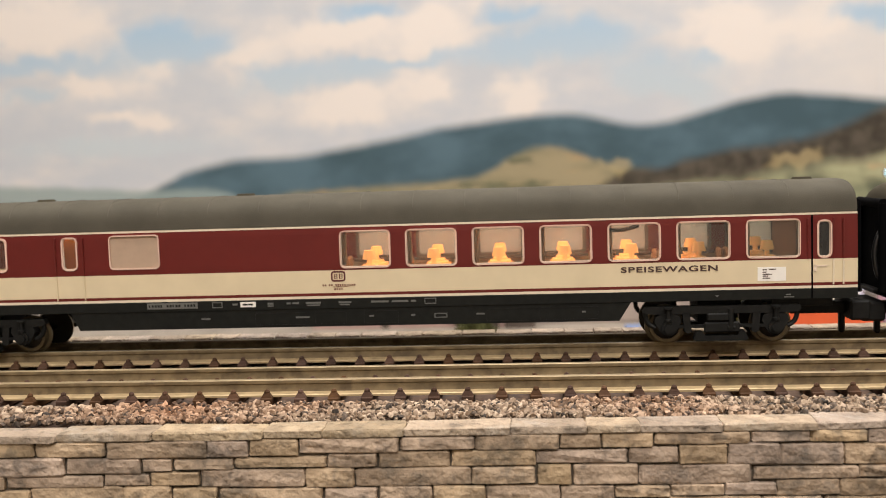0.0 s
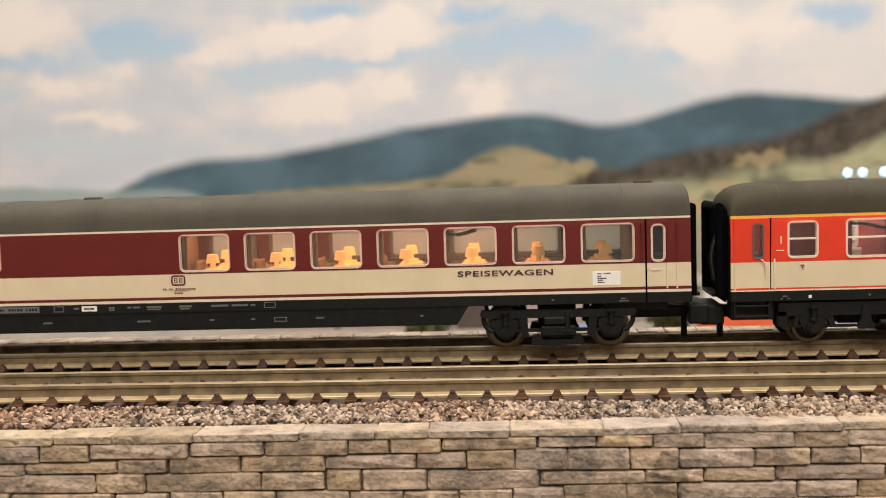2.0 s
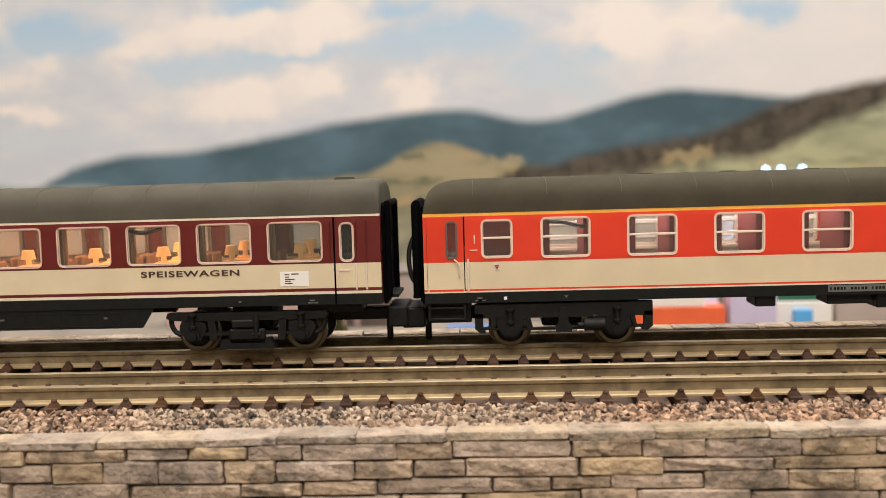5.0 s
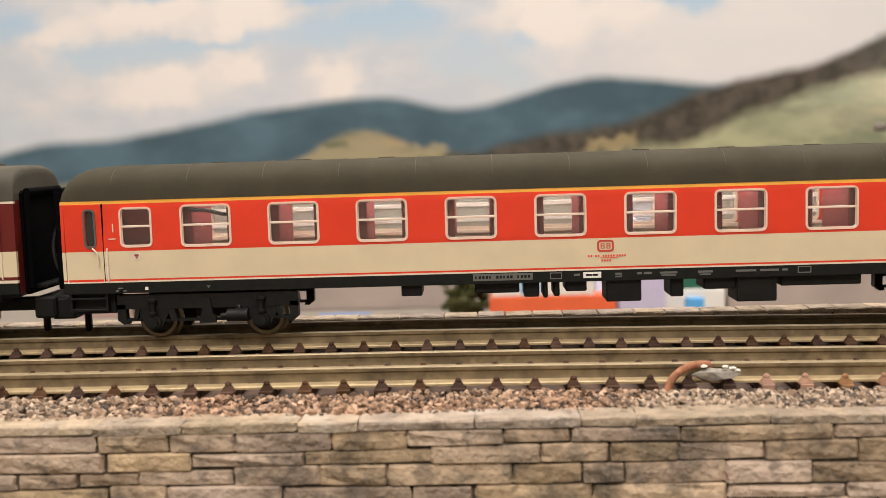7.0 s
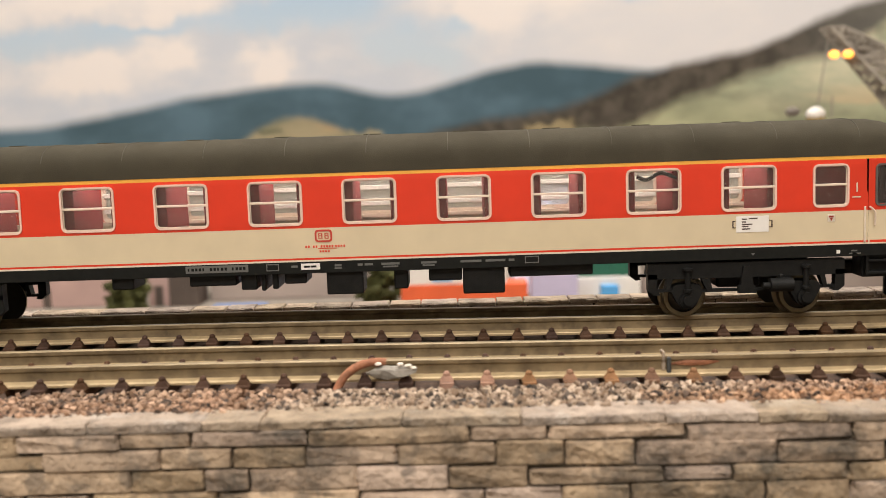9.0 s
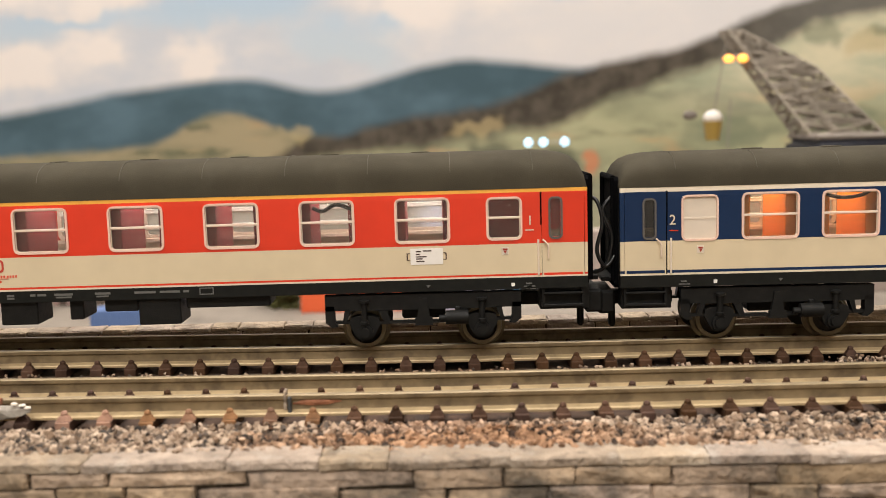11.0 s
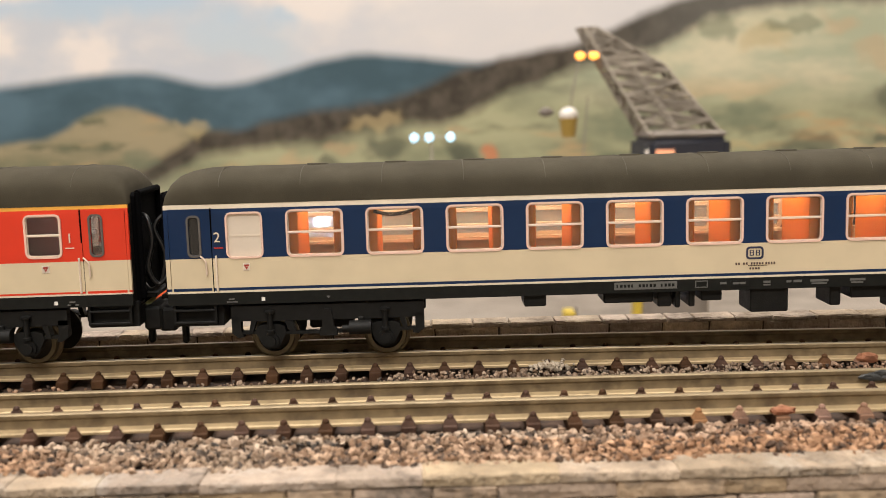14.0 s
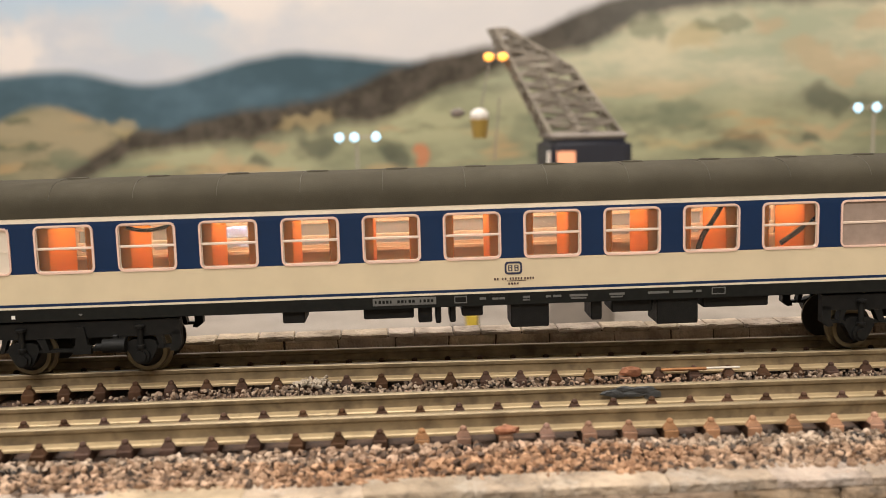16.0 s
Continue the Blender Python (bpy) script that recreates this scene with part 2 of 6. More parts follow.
def part(name, bm, material, parent=None, label="", smooth=0):
    me = bpy.data.meshes.new(name)
    bmesh.ops.recalc_face_normals(bm, faces=bm.faces[:])
    bm.transform(Matrix.Scale(MM, 4))
    if smooth:
        for f in bm.faces:
            f.smooth = True
        for ed in bm.edges:
            if len(ed.link_faces) == 2 and ed.calc_face_angle(0) > radians(smooth):
                ed.smooth = False
    bm.to_mesh(me)
    bm.free()
    for m in material if isinstance(material, (list, tuple)) else (material,):
        me.materials.append(m)
    ob = new(name, me)
    ob.parent = parent
    if label:
        tagged(ob, label)
    return ob


def share(name, mesh, parent, m):
    ob = new(name, mesh)
    ob.parent = parent
    ob.matrix_local = m
    return ob


def empty(name, x=0, y=0, z=0, rz=0, ry=0, sx=1.0):
    ob = new(name)
    ob.empty_display_size = 0.002
    ob.matrix_world = pose(x * MM, y * MM, z * MM, 0, ry, rz) @ Matrix.Diagonal((sx, 1, 1, 1))
    return ob


def box(bm, x0, x1, y0, y1, z0, z1, b=0.0, mi=0, seg=1):
    r = bmesh.ops.create_cube(bm, size=1)
    for v in r["verts"]:
        v.co = Vector((x0 + (v.co.x + 0.5) * (x1 - x0), y0 + (v.co.y + 0.5) * (y1 - y0), z0 + (v.co.z + 0.5) * (z1 - z0)))
    fs = set(f for v in r["verts"] for f in v.link_faces)
    for f in fs:
        f.material_index = mi
    if b > 0:
        es = list({e for v in r["verts"] for e in v.link_edges})
        bmesh.ops.bevel(bm, geom=es, offset=b, segments=seg, affect="EDGES", material=-1)
    return bm


def nb(*a, **k):
    return box(bmesh.new(), *a, **k)


def prism(bm, pts, y0, y1, axis="y", mi=0):
    """A polygon (x, z) drawn out along y; with axis 'x' a polygon (y, z) drawn out along x; with 'z' a polygon (x, y) along z."""
    def at(p, q):
        return {"y": (p[0], q, p[1]), "x": (q, p[0], p[1]), "z": (p[0], p[1], q)}[axis]
    a = [bm.verts.new(at(p, y0)) for p in pts]
    c = [bm.verts.new(at(p, y1)) for p in pts]
    n = len(pts)
    fs = [bm.faces.new(a), bm.faces.new(c[::-1])]
    fs += [bm.faces.new((a[i], a[(i + 1) % n], c[(i + 1) % n], c[i])) for i in range(n)]
    for f in fs:
        f.material_index = mi
    return bm


def cyl(bm, c, axis, r, h, seg=20, r2=None):
    rot = {"z": Matrix(), "y": Matrix.Rotation(radians(90), 4, "X"), "x": Matrix.Rotation(radians(90), 4, "Y")}[axis]
    bmesh.ops.create_cone(bm, cap_ends=True, segments=seg, radius1=r, radius2=r if r2 is None else r2, depth=h, matrix=Matrix.Translation(c) @ rot)
    return bm


def tube(bm, pts, r, seg=8):
    """A round wire through the points."""
    rings = []
    for i, p in enumerate(pts):
        p = Vector(p)
        d = (Vector(pts[min(i + 1, len(pts) - 1)]) - Vector(pts[max(i - 1, 0)])).normalized()
        u = d.orthogonal().normalized() if i == 0 else (rings_u - d * rings_u.dot(d)).normalized()
        rings_u = u
        w = d.cross(u)
        rings.append([bm.verts.new(p + r * (math.cos(a) * u + math.sin(a) * w)) for a in [k * 2 * math.pi / seg for k in range(seg)]])
    for a, b in zip(rings, rings[1:]):
        for k in range(seg):
            bm.faces.new((a[k], a[(k + 1) % seg], b[(k + 1) % seg], b[k]))
    bm.faces.new(rings[0])
    bm.faces.new(rings[-1][::-1])
    return bm


def spline(pts, n=8):
    """Points of a smooth curve through pts."""
    out = []
    P = [Vector(pts[0]), *map(Vector, pts), Vector(pts[-1])]
    for i in range(1, len(P) - 2):
        for k in range(n):
            t = k / n
            a, b, c, d = P[i - 1], P[i], P[i + 1], P[i + 2]
            out.append(0.5 * (2 * b + (c - a) * t + (2 * a - 5 * b + 4 * c - d) * t * t + (3 * b - a - 3 * c + d) * t ** 3))
    out.append(P[-2])
    return out


def round_rect(x0, x1, z0, z1, r, n=5):
    pts = []
    for cx, cz, a0 in ((x1 - r, z1 - r, 0), (x0 + r, z1 - r, 90), (x0 + r, z0 + r, 180), (x1 - r, z0 + r, 270)):
        for k in range(n + 1):
            a = radians(a0 + 90 * k / n)
            pts.append((cx + r * math.cos(a), cz + r * math.sin(a)))
    return pts


def ring(bm, outer, inner, y0, y1, mi=0):
    """A frame between two outlines (x, z), from y0 (front) to y1."""
    vs = [[bm.verts.new((p[0], y, p[1])) for p in o] for o, y in ((outer, y1), (outer, y0), (inner, y0), (inner, y1))]
    n = len(outer)
    for a, b in ((0, 1), (1, 2), (2, 3), (3, 0)):
        for i in range(n):
            f = bm.faces.new((vs[a][i], vs[a][(i + 1) % n], vs[b][(i + 1) % n], vs[b][i]))
            f.material_index = mi
    return bm

# ---- plan: everything along the line follows one gentle bend towards the right ----
S0, K = 390.0, 0.00016
RAILHEAD = 2.0
TRAIN_Y, FRONT_Y = 8.8, -17.1


def bend(s, o):
    if s < S0:
        return s, o
    sl = -2 * K * (s - S0)
    n = math.sqrt(1 + sl * sl)
    return s - o * sl / n, -K * (s - S0) ** 2 + o / n


def turn_at(s):
    return 0.0 if s < S0 else math.degrees(math.atan(-2 * K * (s - S0)))


def ease(s, a, b):
    t = min(1.0, max(0.0, (s - a) / (b - a)))
    return t * t * (3 - 2 * t)


def sag(s):
    """Height of the tracks along the line: they dip a little towards the bend."""
    return 0.35 - 0.92 * ease(s, 285, 405)


def wall_top(s):
    """Top of the front wall's coping."""
    return 0.15 - 1.3 * ease(s, 310, 450)


def rear_top(s):
    """Top of the low wall behind the train."""
    return 1.65 + 0.55 * ease(s, 400, 500)


def sweep(bm, prof, s0, s1, step=10.0, mi=0, zf=None):
    """Draws a closed outline (offset, z) along the bent line."""
    n = max(2, int((s1 - s0) / step))
    rows = []
    for i in range(n + 1):
        s = s0 + (s1 - s0) * i / n
        rows.append([bm.verts.new((*bend(s, o), z + (zf(s) if zf else 0.0))) for o, z in prof])
    m = len(prof)
    for a, b in zip(rows, rows[1:]):
        for k in range(m):
            bm.faces.new((a[k], a[(k + 1) % m], b[(k + 1) % m], b[k])).material_index = mi
    bm.faces.new(rows[0])
    bm.faces.new(rows[-1][::-1])
    return bm


def drift(s):
    """The train track swings a little closer to the front track at the right."""
    return -2.4 * ease(s, 425, 540)


def drawn(prof, fy, s0=-60.0, s1=700.0):
    """Draws an outline (offset, z, height along the line) with its own sideways course fy."""
    bm = bmesh.new()
    rows = []
    s = s0
    while s <= s1:
        rows.append([bm.verts.new((*bend(s, fy(s) + o), z if z < -30 else z + zf(s))) for o, z, zf in prof])
        s += 10
    for a, b in zip(rows, rows[1:]):
        for k in range(len(prof)):
            bm.faces.new((a[k], a[(k + 1) % len(prof)], b[(k + 1) % len(prof)], b[k]))
    bm.faces.new(rows[0])
    bm.faces.new(rows[-1][::-1])
    return bm


S_A, S_B = -60.0, 700.0

# ---- the room ----
M_WALLPAINT = mat("room_wall_paint", (0.62, 0.56, 0.47), 0.9, var=0.05, scale=3, fine=300, bump=0.05)
M_CEIL = mat("ceiling_paint", (0.78, 0.76, 0.72), 0.9, var=0.04, scale=3, fine=300, bump=0.05)
M_CARPET = mat("dark_room_floor", (0.10, 0.08, 0.06), 0.9, var=0.2, scale=10, fine=400)
for nm, a, m in (("wall_behind_camera", (-1500, 2300, -2100, -2000, -900, 1200), M_WALLPAINT), ("wall_behind_backdrop", (-1500, 2300, 900, 1000, -900, 1200), M_WALLPAINT),
                 ("wall_west", (-1600, -1500, -2100, 1000, -900, 1200), M_WALLPAINT), ("wall_east", (2300, 2400, -2100, 1000, -900, 1200), M_WALLPAINT),
                 ("floor", (-1600, 2400, -2100, 1000, -950, -900), M_CARPET), ("ceiling", (-1600, 2400, -2100, 1000, 1200, 1250), M_CEIL)):
    tagged(part(nm, nb(*a), m), kind="structure")

# ---- the layout: board, low ground, embankment ----
M_GROUND = mat("grey_harbour_paving", (0.25, 0.215, 0.175), 0.85, var=0.15, scale=40, bump=0.3, patch=0.3, pscale=30)
M_BOARD = mat("layout_timber_board", (0.30, 0.20, 0.12), 0.7, var=0.2, scale=30)
LOW = -67.0
tagged(part("layout_base", nb(-450, 1150, -38, 715, -900, LOW - 12), M_BOARD), "plain timber base of the model layout", "base", kind="structure")
tagged(part("ground", nb(-500, 1200, -45, 726, LOW - 12, LOW), M_GROUND), "pale grey paved low ground of the model layout", "ground", kind="structure")
bm = sweep(bmesh.new(), [(-37.0, LOW), (-37.0, -1.9), (-25.0, -1.9), (-24.0, -2.0), (23.2, -2.0), (23.2, LOW)], S_A, S_B, zf=lambda s: 0.9 * sag(s))
tagged(part("embankment", bm, M_BED, smooth=30), "raised ballast-covered track bed between two stone walls", "embankment", kind="structure")

# ---- backdrop: a printed landscape sheet ----


def backdrop_material():
    m = bpy.data.materials.new("printed_landscape")
    nt, N, L, P = nodes_of(m)
    P.inputs["Roughness"].default_value = 0.75
    P.inputs["Specular IOR Level"].default_value = 0.15
    geo = N.new("ShaderNodeNewGeometry")
    sep = N.new("ShaderNodeSeparateXYZ")
    L.new(geo.outputs["Position"], sep.inputs[0])
    X0, X1 = -0.367, 1.03

    def math_(op, a, b=None, c=None, clamp=False):
        n = N.new("ShaderNodeMath")
        n.operation, n.use_clamp = op, clamp
        for i, v in enumerate((a, b, c)):
            if v is None:
                continue
            if isinstance(v, (int, float)):
                n.inputs[i].default_value = v
            else:
                L.new(v, n.inputs[i])
        return n.outputs[0]

    xx = math_("DIVIDE", math_("SUBTRACT", sep.outputs["X"], X0), X1 - X0)
    z = sep.outputs["Z"]

    def noise_(scale, detail=4, rough=0.55, stretch=(1, 1, 1), off=0.0):
        mp = N.new("ShaderNodeMapping")
        mp.inputs["Scale"].default_value, mp.inputs["Location"].default_value = stretch, (off, off, off)
        L.new(geo.outputs["Position"], mp.inputs["Vector"])
        n = N.new("ShaderNodeTexNoise")
        n.inputs["Scale"].default_value, n.inputs["Detail"].default_value, n.inputs["Roughness"].default_value = scale, detail, rough
        L.new(mp.outputs[0], n.inputs["Vector"])
        return n.outputs["Fac"]

    def ridge(pts):
        """Height in metres by x in millimetres, as a soft curve."""
        r = N.new("ShaderNodeValToRGB")
        r.color_ramp.interpolation = "CARDINAL"
        el = r.color_ramp.elements
        el.remove(el[1])
        for i, (x, h) in enumerate(pts):
            at = (x * 0.001 - X0) / (X1 - X0)
            v = (h + 100) / 300
            if i == 0:
                el[0].position, el[0].color = at, (v, v, v, 1)
            else:
                el.new(at).color = (v, v, v, 1)
        L.new(xx, r.inputs[0])
        return math_("MULTIPLY_ADD", r.outputs[0], 0.3, -0.1)

    def below(h, soft=0.004, rough=0.004, scale=60):
        w = math_("MULTIPLY", math_("SUBTRACT", noise_(scale), 0.5), rough * 2)
        return math_("DIVIDE", math_("ADD", math_("ADD", math_("SUBTRACT", h, z), soft / 2 - 0.002), w), soft, clamp=True)

    def rgb_mix(f, a, b):
        n = N.new("ShaderNodeMix")
        n.data_type = "RGBA"
        for k, v in (("Factor", f), ("A", a), ("B", b)):
            if isinstance(v, tuple):
                n.inputs[k].default_value = (*v, 1)
            elif isinstance(v, (int, float)):
                n.inputs[k].default_value = v
            else:
                L.new(v, n.inputs[k])
        return n.outputs["Result"]

    def span(v, a, b):
        n = N.new("ShaderNodeMapRange")
        n.interpolation_type = "SMOOTHSTEP"
        n.inputs["From Min"].default_value, n.inputs["From Max"].default_value = a, b
        L.new(v, n.inputs["Value"])
        return n.outputs["Result"]

    # sky: blue gaps between cream clouds, paler low down
    blue = rgb_mix(span(z, 0.064, 0.21), (0.56, 0.63, 0.68), (0.33, 0.52, 0.72))
    wx = math_("MULTIPLY_ADD", math_("SUBTRACT", noise_(26, 3, 0.5, off=3.1), 0.5), 0.07, sep.outputs["X"])
    wz = math_("MULTIPLY_ADD", math_("SUBTRACT", noise_(26, 3, 0.5, off=8.4), 0.5), 0.045, z)

    def soft_spots(spots):
        """Sum of soft oval patches: centre and half-sizes in millimetres."""
        total = 0.0
        for x, h, rx, rz in spots:
            a = math_("MULTIPLY_ADD", wx, 1000 / rx, -x / rx)
            b = math_("MULTIPLY_ADD", wz, 1000 / rz, -h / rz)
            d = math_("MULTIPLY_ADD", a, a, math_("MULTIPLY", b, b))
            total = math_("ADD", math_("POWER", 0.42, d), total)
        return total

    def paint(base, col, amount, *spots):
        return rgb_mix(math_("MULTIPLY", span(soft_spots(spots), 0.2, 0.8), amount), base, col)

    gaps = math_("ADD", soft_spots(BLUE_GAPS), math_("MULTIPLY_ADD", noise_(16, 4, 0.5, (0.7, 1, 1.7), 3.1), 1.3, -0.72))
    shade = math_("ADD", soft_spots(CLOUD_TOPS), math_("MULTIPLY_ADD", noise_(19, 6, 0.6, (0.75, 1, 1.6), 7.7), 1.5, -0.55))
    white = rgb_mix(span(shade, 0.0, 0.95), (0.56, 0.595, 0.65), (0.80, 0.75, 0.715))
    # the clouds close to an even pale cover towards the right
    white = rgb_mix(math_("MULTIPLY", span(sep.outputs["X"], 0.33, 0.50), 0.6), white, (0.78, 0.735, 0.70))
    sky = rgb_mix(math_("MULTIPLY", span(gaps, 0.0, 1.0), 0.95), white, blue)
    # far blue hills
    hills = rgb_mix(span(noise_(14, 4, 0.5, (1, 1, 1.6)), 0.35, 0.7), (0.060, 0.104, 0.128), (0.10, 0.165, 0.208))
    c = rgb_mix(below(ridge(FAR), 0.009, 0.001), sky, hills)
    # pale strip of far plain at the left foot
    c = rgb_mix(math_("MULTIPLY", below(ridge(PLAIN), 0.006, 0.002), 0.85), c, (0.30, 0.37, 0.36))
    # middle hills, olive and straw
    fields = rgb_mix(span(noise_(13, 4, 0.6, (0.7, 1, 2.2), 1.7), 0.38, 0.62), (0.20, 0.195, 0.12), (0.36, 0.305, 0.19))
    fields = rgb_mix(math_("MULTIPLY", span(noise_(24, 3, 0.5, (0.6, 1, 3.0), 5.2), 0.56, 0.66), 0.6), fields, (0.50, 0.33, 0.16))
    fields = rgb_mix(math_("MULTIPLY", span(noise_(28, 5, 0.6, (0.7, 1, 2.4), 8.1), 0.54, 0.64), 0.75), fields, (0.115, 0.125, 0.078))
    c = rgb_mix(below(ridge(MID), 0.007, 0.003), c, fields)
    # wooded dark spur
    wood = rgb_mix(span(noise_(60, 4), 0.35, 0.65), (0.055, 0.047, 0.036), (0.105, 0.090, 0.070))
    wood = rgb_mix(math_("MULTIPLY", span(sep.outputs["X"], 0.58, 0.74), 0.7), wood, (0.175, 0.17, 0.15))
    c = rgb_mix(below(ridge(DARK), 0.009, 0.0028, 60), c, wood)
    # green slope below the spur
    green = rgb_mix(span(noise_(10, 5, 0.6, (0.8, 1, 2.0), 9.3), 0.36, 0.64), (0.24, 0.255, 0.16), (0.42, 0.415, 0.255))
    green = rgb_mix(math_("MULTIPLY", span(noise_(19, 4, 0.55, (0.5, 1, 2.6), 2.9), 0.55, 0.66), 0.7), green, (0.52, 0.34, 0.17))
    green = rgb_mix(math_("MULTIPLY", span(noise_(16, 4, 0.6, (0.8, 1, 2.2), 13.3), 0.53, 0.66), 0.5), green, (0.085, 0.105, 0.07))
    # the sheet is paler high on the right
    pale = rgb_mix(span(noise_(15, 6, 0.65, (0.6, 1, 2.0), 4.4), 0.36, 0.62), (0.46, 0.49, 0.35), (0.72, 0.66, 0.47))
    green = rgb_mix(math_("MULTIPLY", math_("MULTIPLY", span(sep.outputs["X"], 0.50, 0.68), span(z, 0.02, 0.075)), 0.85), green, pale)
    c = rgb_mix(below(ridge(NEAR), 0.012, 0.007, 45), c, green)
    # fields, hedges and clumps of trees on the slope
    c = paint(c, (0.50, 0.40, 0.21), 0.55, (274, 30, 14, 6), (419, 28, 23, 6), (758, 93, 23, 13), (747, 2, 43, 4))
    c = paint(c, (0.56, 0.37, 0.21), 0.42, (344, -1, 14, 6), (392, 7, 20, 6), (495, 21, 12, 4), (814, 104, 17, 9), (859, 77, 26, 12), (913, 105, 17, 12), (893, 65, 29, 7), (846, -1, 35, 4), (876, 16, 35, 4))
    c = paint(c, (0.15, 0.18, 0.12), 0.55, (720, 103, 14, 12), (767, 103, 15, 6), (787, 103, 8, 5), (735, 28, 43, 14), (218, 5, 12, 9), (640, 20, 40, 10))
    c = paint(c, (0.055, 0.06, 0.05), 0.6, (876, 39, 32, 13), (795, -2, 35, 9), (867, 8, 12, 6), (435, 8, 18, 12), (375, -5, 14, 5), (492, -2, 13, 11))
    c = paint(c, (0.60, 0.21, 0.10), 0.75, (516, 2, 8, 5), (523, -5, 9, 6))
    # pale haze over the foot of the sheet
    c = rgb_mix(math_("MULTIPLY", span(z, 0.0, -0.04), 0.5), c, (0.36, 0.34, 0.25))
    L.new(c, P.inputs["Base Color"])
    return m


BLUE_GAPS = ((-255, 133, 75, 9), (-146, 156, 30, 22), (-103, 144, 35, 17), (46, 171, 30, 9), (-22, 114, 35, 12), (44, 117, 30, 9), (-186, 58, 80, 11), (174, 129, 55, 12),
             (243, 144, 60, 14), (175, 163, 22, 7), (294, 109, 30, 16), (322, 92, 30, 11), (485, 155, 30, 12), (-263, 106, 22, 7), (75, 126, 45, 5), (346, 117, 20, 10))
CLOUD_TOPS = ((-253, 168, 55, 25), (-145, 132, 25, 16), (-55, 135, 21, 14), (110, 154, 35, 22), (104, 105, 20, 9), (188, 94, 22, 15), (-164, 81, 27, 7), (364, 139, 30, 27),
              (440, 146, 32, 14), (20, 152, 40, 16), (-209, 111, 30, 9), (33, 87, 45, 15))
FAR = ((-367, 11.8), (-179, 8.8), (-148, 20.8), (-123, 33.8), (-81, 43.8), (2, 48.8), (93, 63.8), (159, 72.8), (228, 76.8), (290, 65.3), (347, 76.3), (396, 87.3), (433, 87.3), (494, 80.3), (589, 74.3), (1030, 65.3))
PLAIN = ((-367, 29), (-239, 25), (-165, 20), (-73, 12), (19, -47), (1030, -47))
MID = ((-367, -33), (-119, -5), (-36, 12), (21, 16), (102, 20), (148, 25), (175, 41), (206, 49), (235, 41), (263, 30), (295, 23), (350, 6), (433, -12), (1030, -49))
DARK = ((-367, -75), (150, -50), (261, 18), (308, 28), (355, 40), (401, 45), (448, 54), (480, 68), (519, 80), (558, 88), (597, 95), (636, 111), (671, 125), (717, 138), (809, 156), (1030, 161))
NEAR = ((-367, -78.5), (150, -63.5), (261, -0.5), (307, 10.5), (362, 14.5), (409, 21.5), (448, 28.5), (491, 31.5), (526, 50.5), (569, 65.5), (636, 83), (668, 90), (699, 108), (734, 117), (784, 123), (1030, 125))
tagged(part("backdrop", nb(-450, 1200, 718, 722, LOW, 400), backdrop_material()), "printed landscape sheet with cloudy sky and hills", "backdrop", kind="structure")

# ---- coaches ----
W = 17.6  # body width; local y = 0 is the side that faces the camera


def side_panel(bands, holes, length, y):
    """One body side: colour bands by height, with the window openings cut out. bands: (z, material index up to the next)."""
    zs = sorted({b[0] for b in bands} | {h[2] for h in holes} | {h[3] for h in holes} | {24.1})
    xs = sorted({0.0, length} | {h[0] for h in holes} | {h[1] for h in holes})
    bm = bmesh.new()
    vert = {}

    def at(x, z):
        if (x, z) not in vert:
            lean = 0.0 if z < 18 else (z - 18) ** 2 * 0.008
            vert[x, z] = bm.verts.new((x, y + (lean if y < W / 2 else -lean), z))
        return vert[x, z]
    for xa, xb in zip(xs, xs[1:]):
        for za, zb in zip(zs, zs[1:]):
            xm, zm = (xa + xb) / 2, (za + zb) / 2
            if any(h[0] < xm < h[1] and h[2] < zm < h[3] for h in holes):
                continue
            f = bm.faces.new((at(xa, za), at(xb, za), at(xb, zb), at(xa, zb)))
            f.material_index = [b[1] for b in bands if b[0] <= zm][-1]
    return bm


def window_unit(car, x0, x1, z0, z1, bar=True, backing=None, y=-0.12, dark=False, r=0.9, name="window", fr=0.27, m=None):
    """A glazed window with a raised silver frame; bar: the cross bar of a half-drop window."""
    bm = ring(bmesh.new(), round_rect(x0, x1, z0, z1, r), round_rect(x0 + fr, x1 - fr, z0 + fr, z1 - fr, r * 0.62), y, y + 0.75)
    w = part(name, bm, m or M_WFRAME, car, smooth=40)
    ys = 0.30
    if not backing:
        part("pane", nb(x0 + fr * 0.8, x1 - fr * 0.8, ys, ys + 0.12, z0 + fr * 0.8, z1 - fr * 0.8), M_DGLASS if dark else M_GLASS, w)
        part("inner_rim", ring(bmesh.new(), round_rect(x0 + fr + 0.02, x1 - fr - 0.02, z0 + fr + 0.02, z1 - fr - 0.02, r * 0.6), round_rect(x0 + fr + 0.13, x1 - fr - 0.13, z0 + fr + 0.13, z1 - fr - 0.13, r * 0.5), 0.12, 0.34), M_CHROME, w, smooth=40)
    if bar:
        zm = z0 + (z1 - z0) * 0.52
        part("cross_bar", nb(x0 + fr * 0.9, x1 - fr * 0.9, 0.02, 0.45, zm - 0.17, zm + 0.17, b=0.05), M_CHROME, w)
    if backing:
        part("backing", nb(x0 + fr * 0.7, x1 - fr * 0.7, 0.18, 0.30, z0 + fr * 0.7, z1 - fr * 0.7), backing, w)
    return w


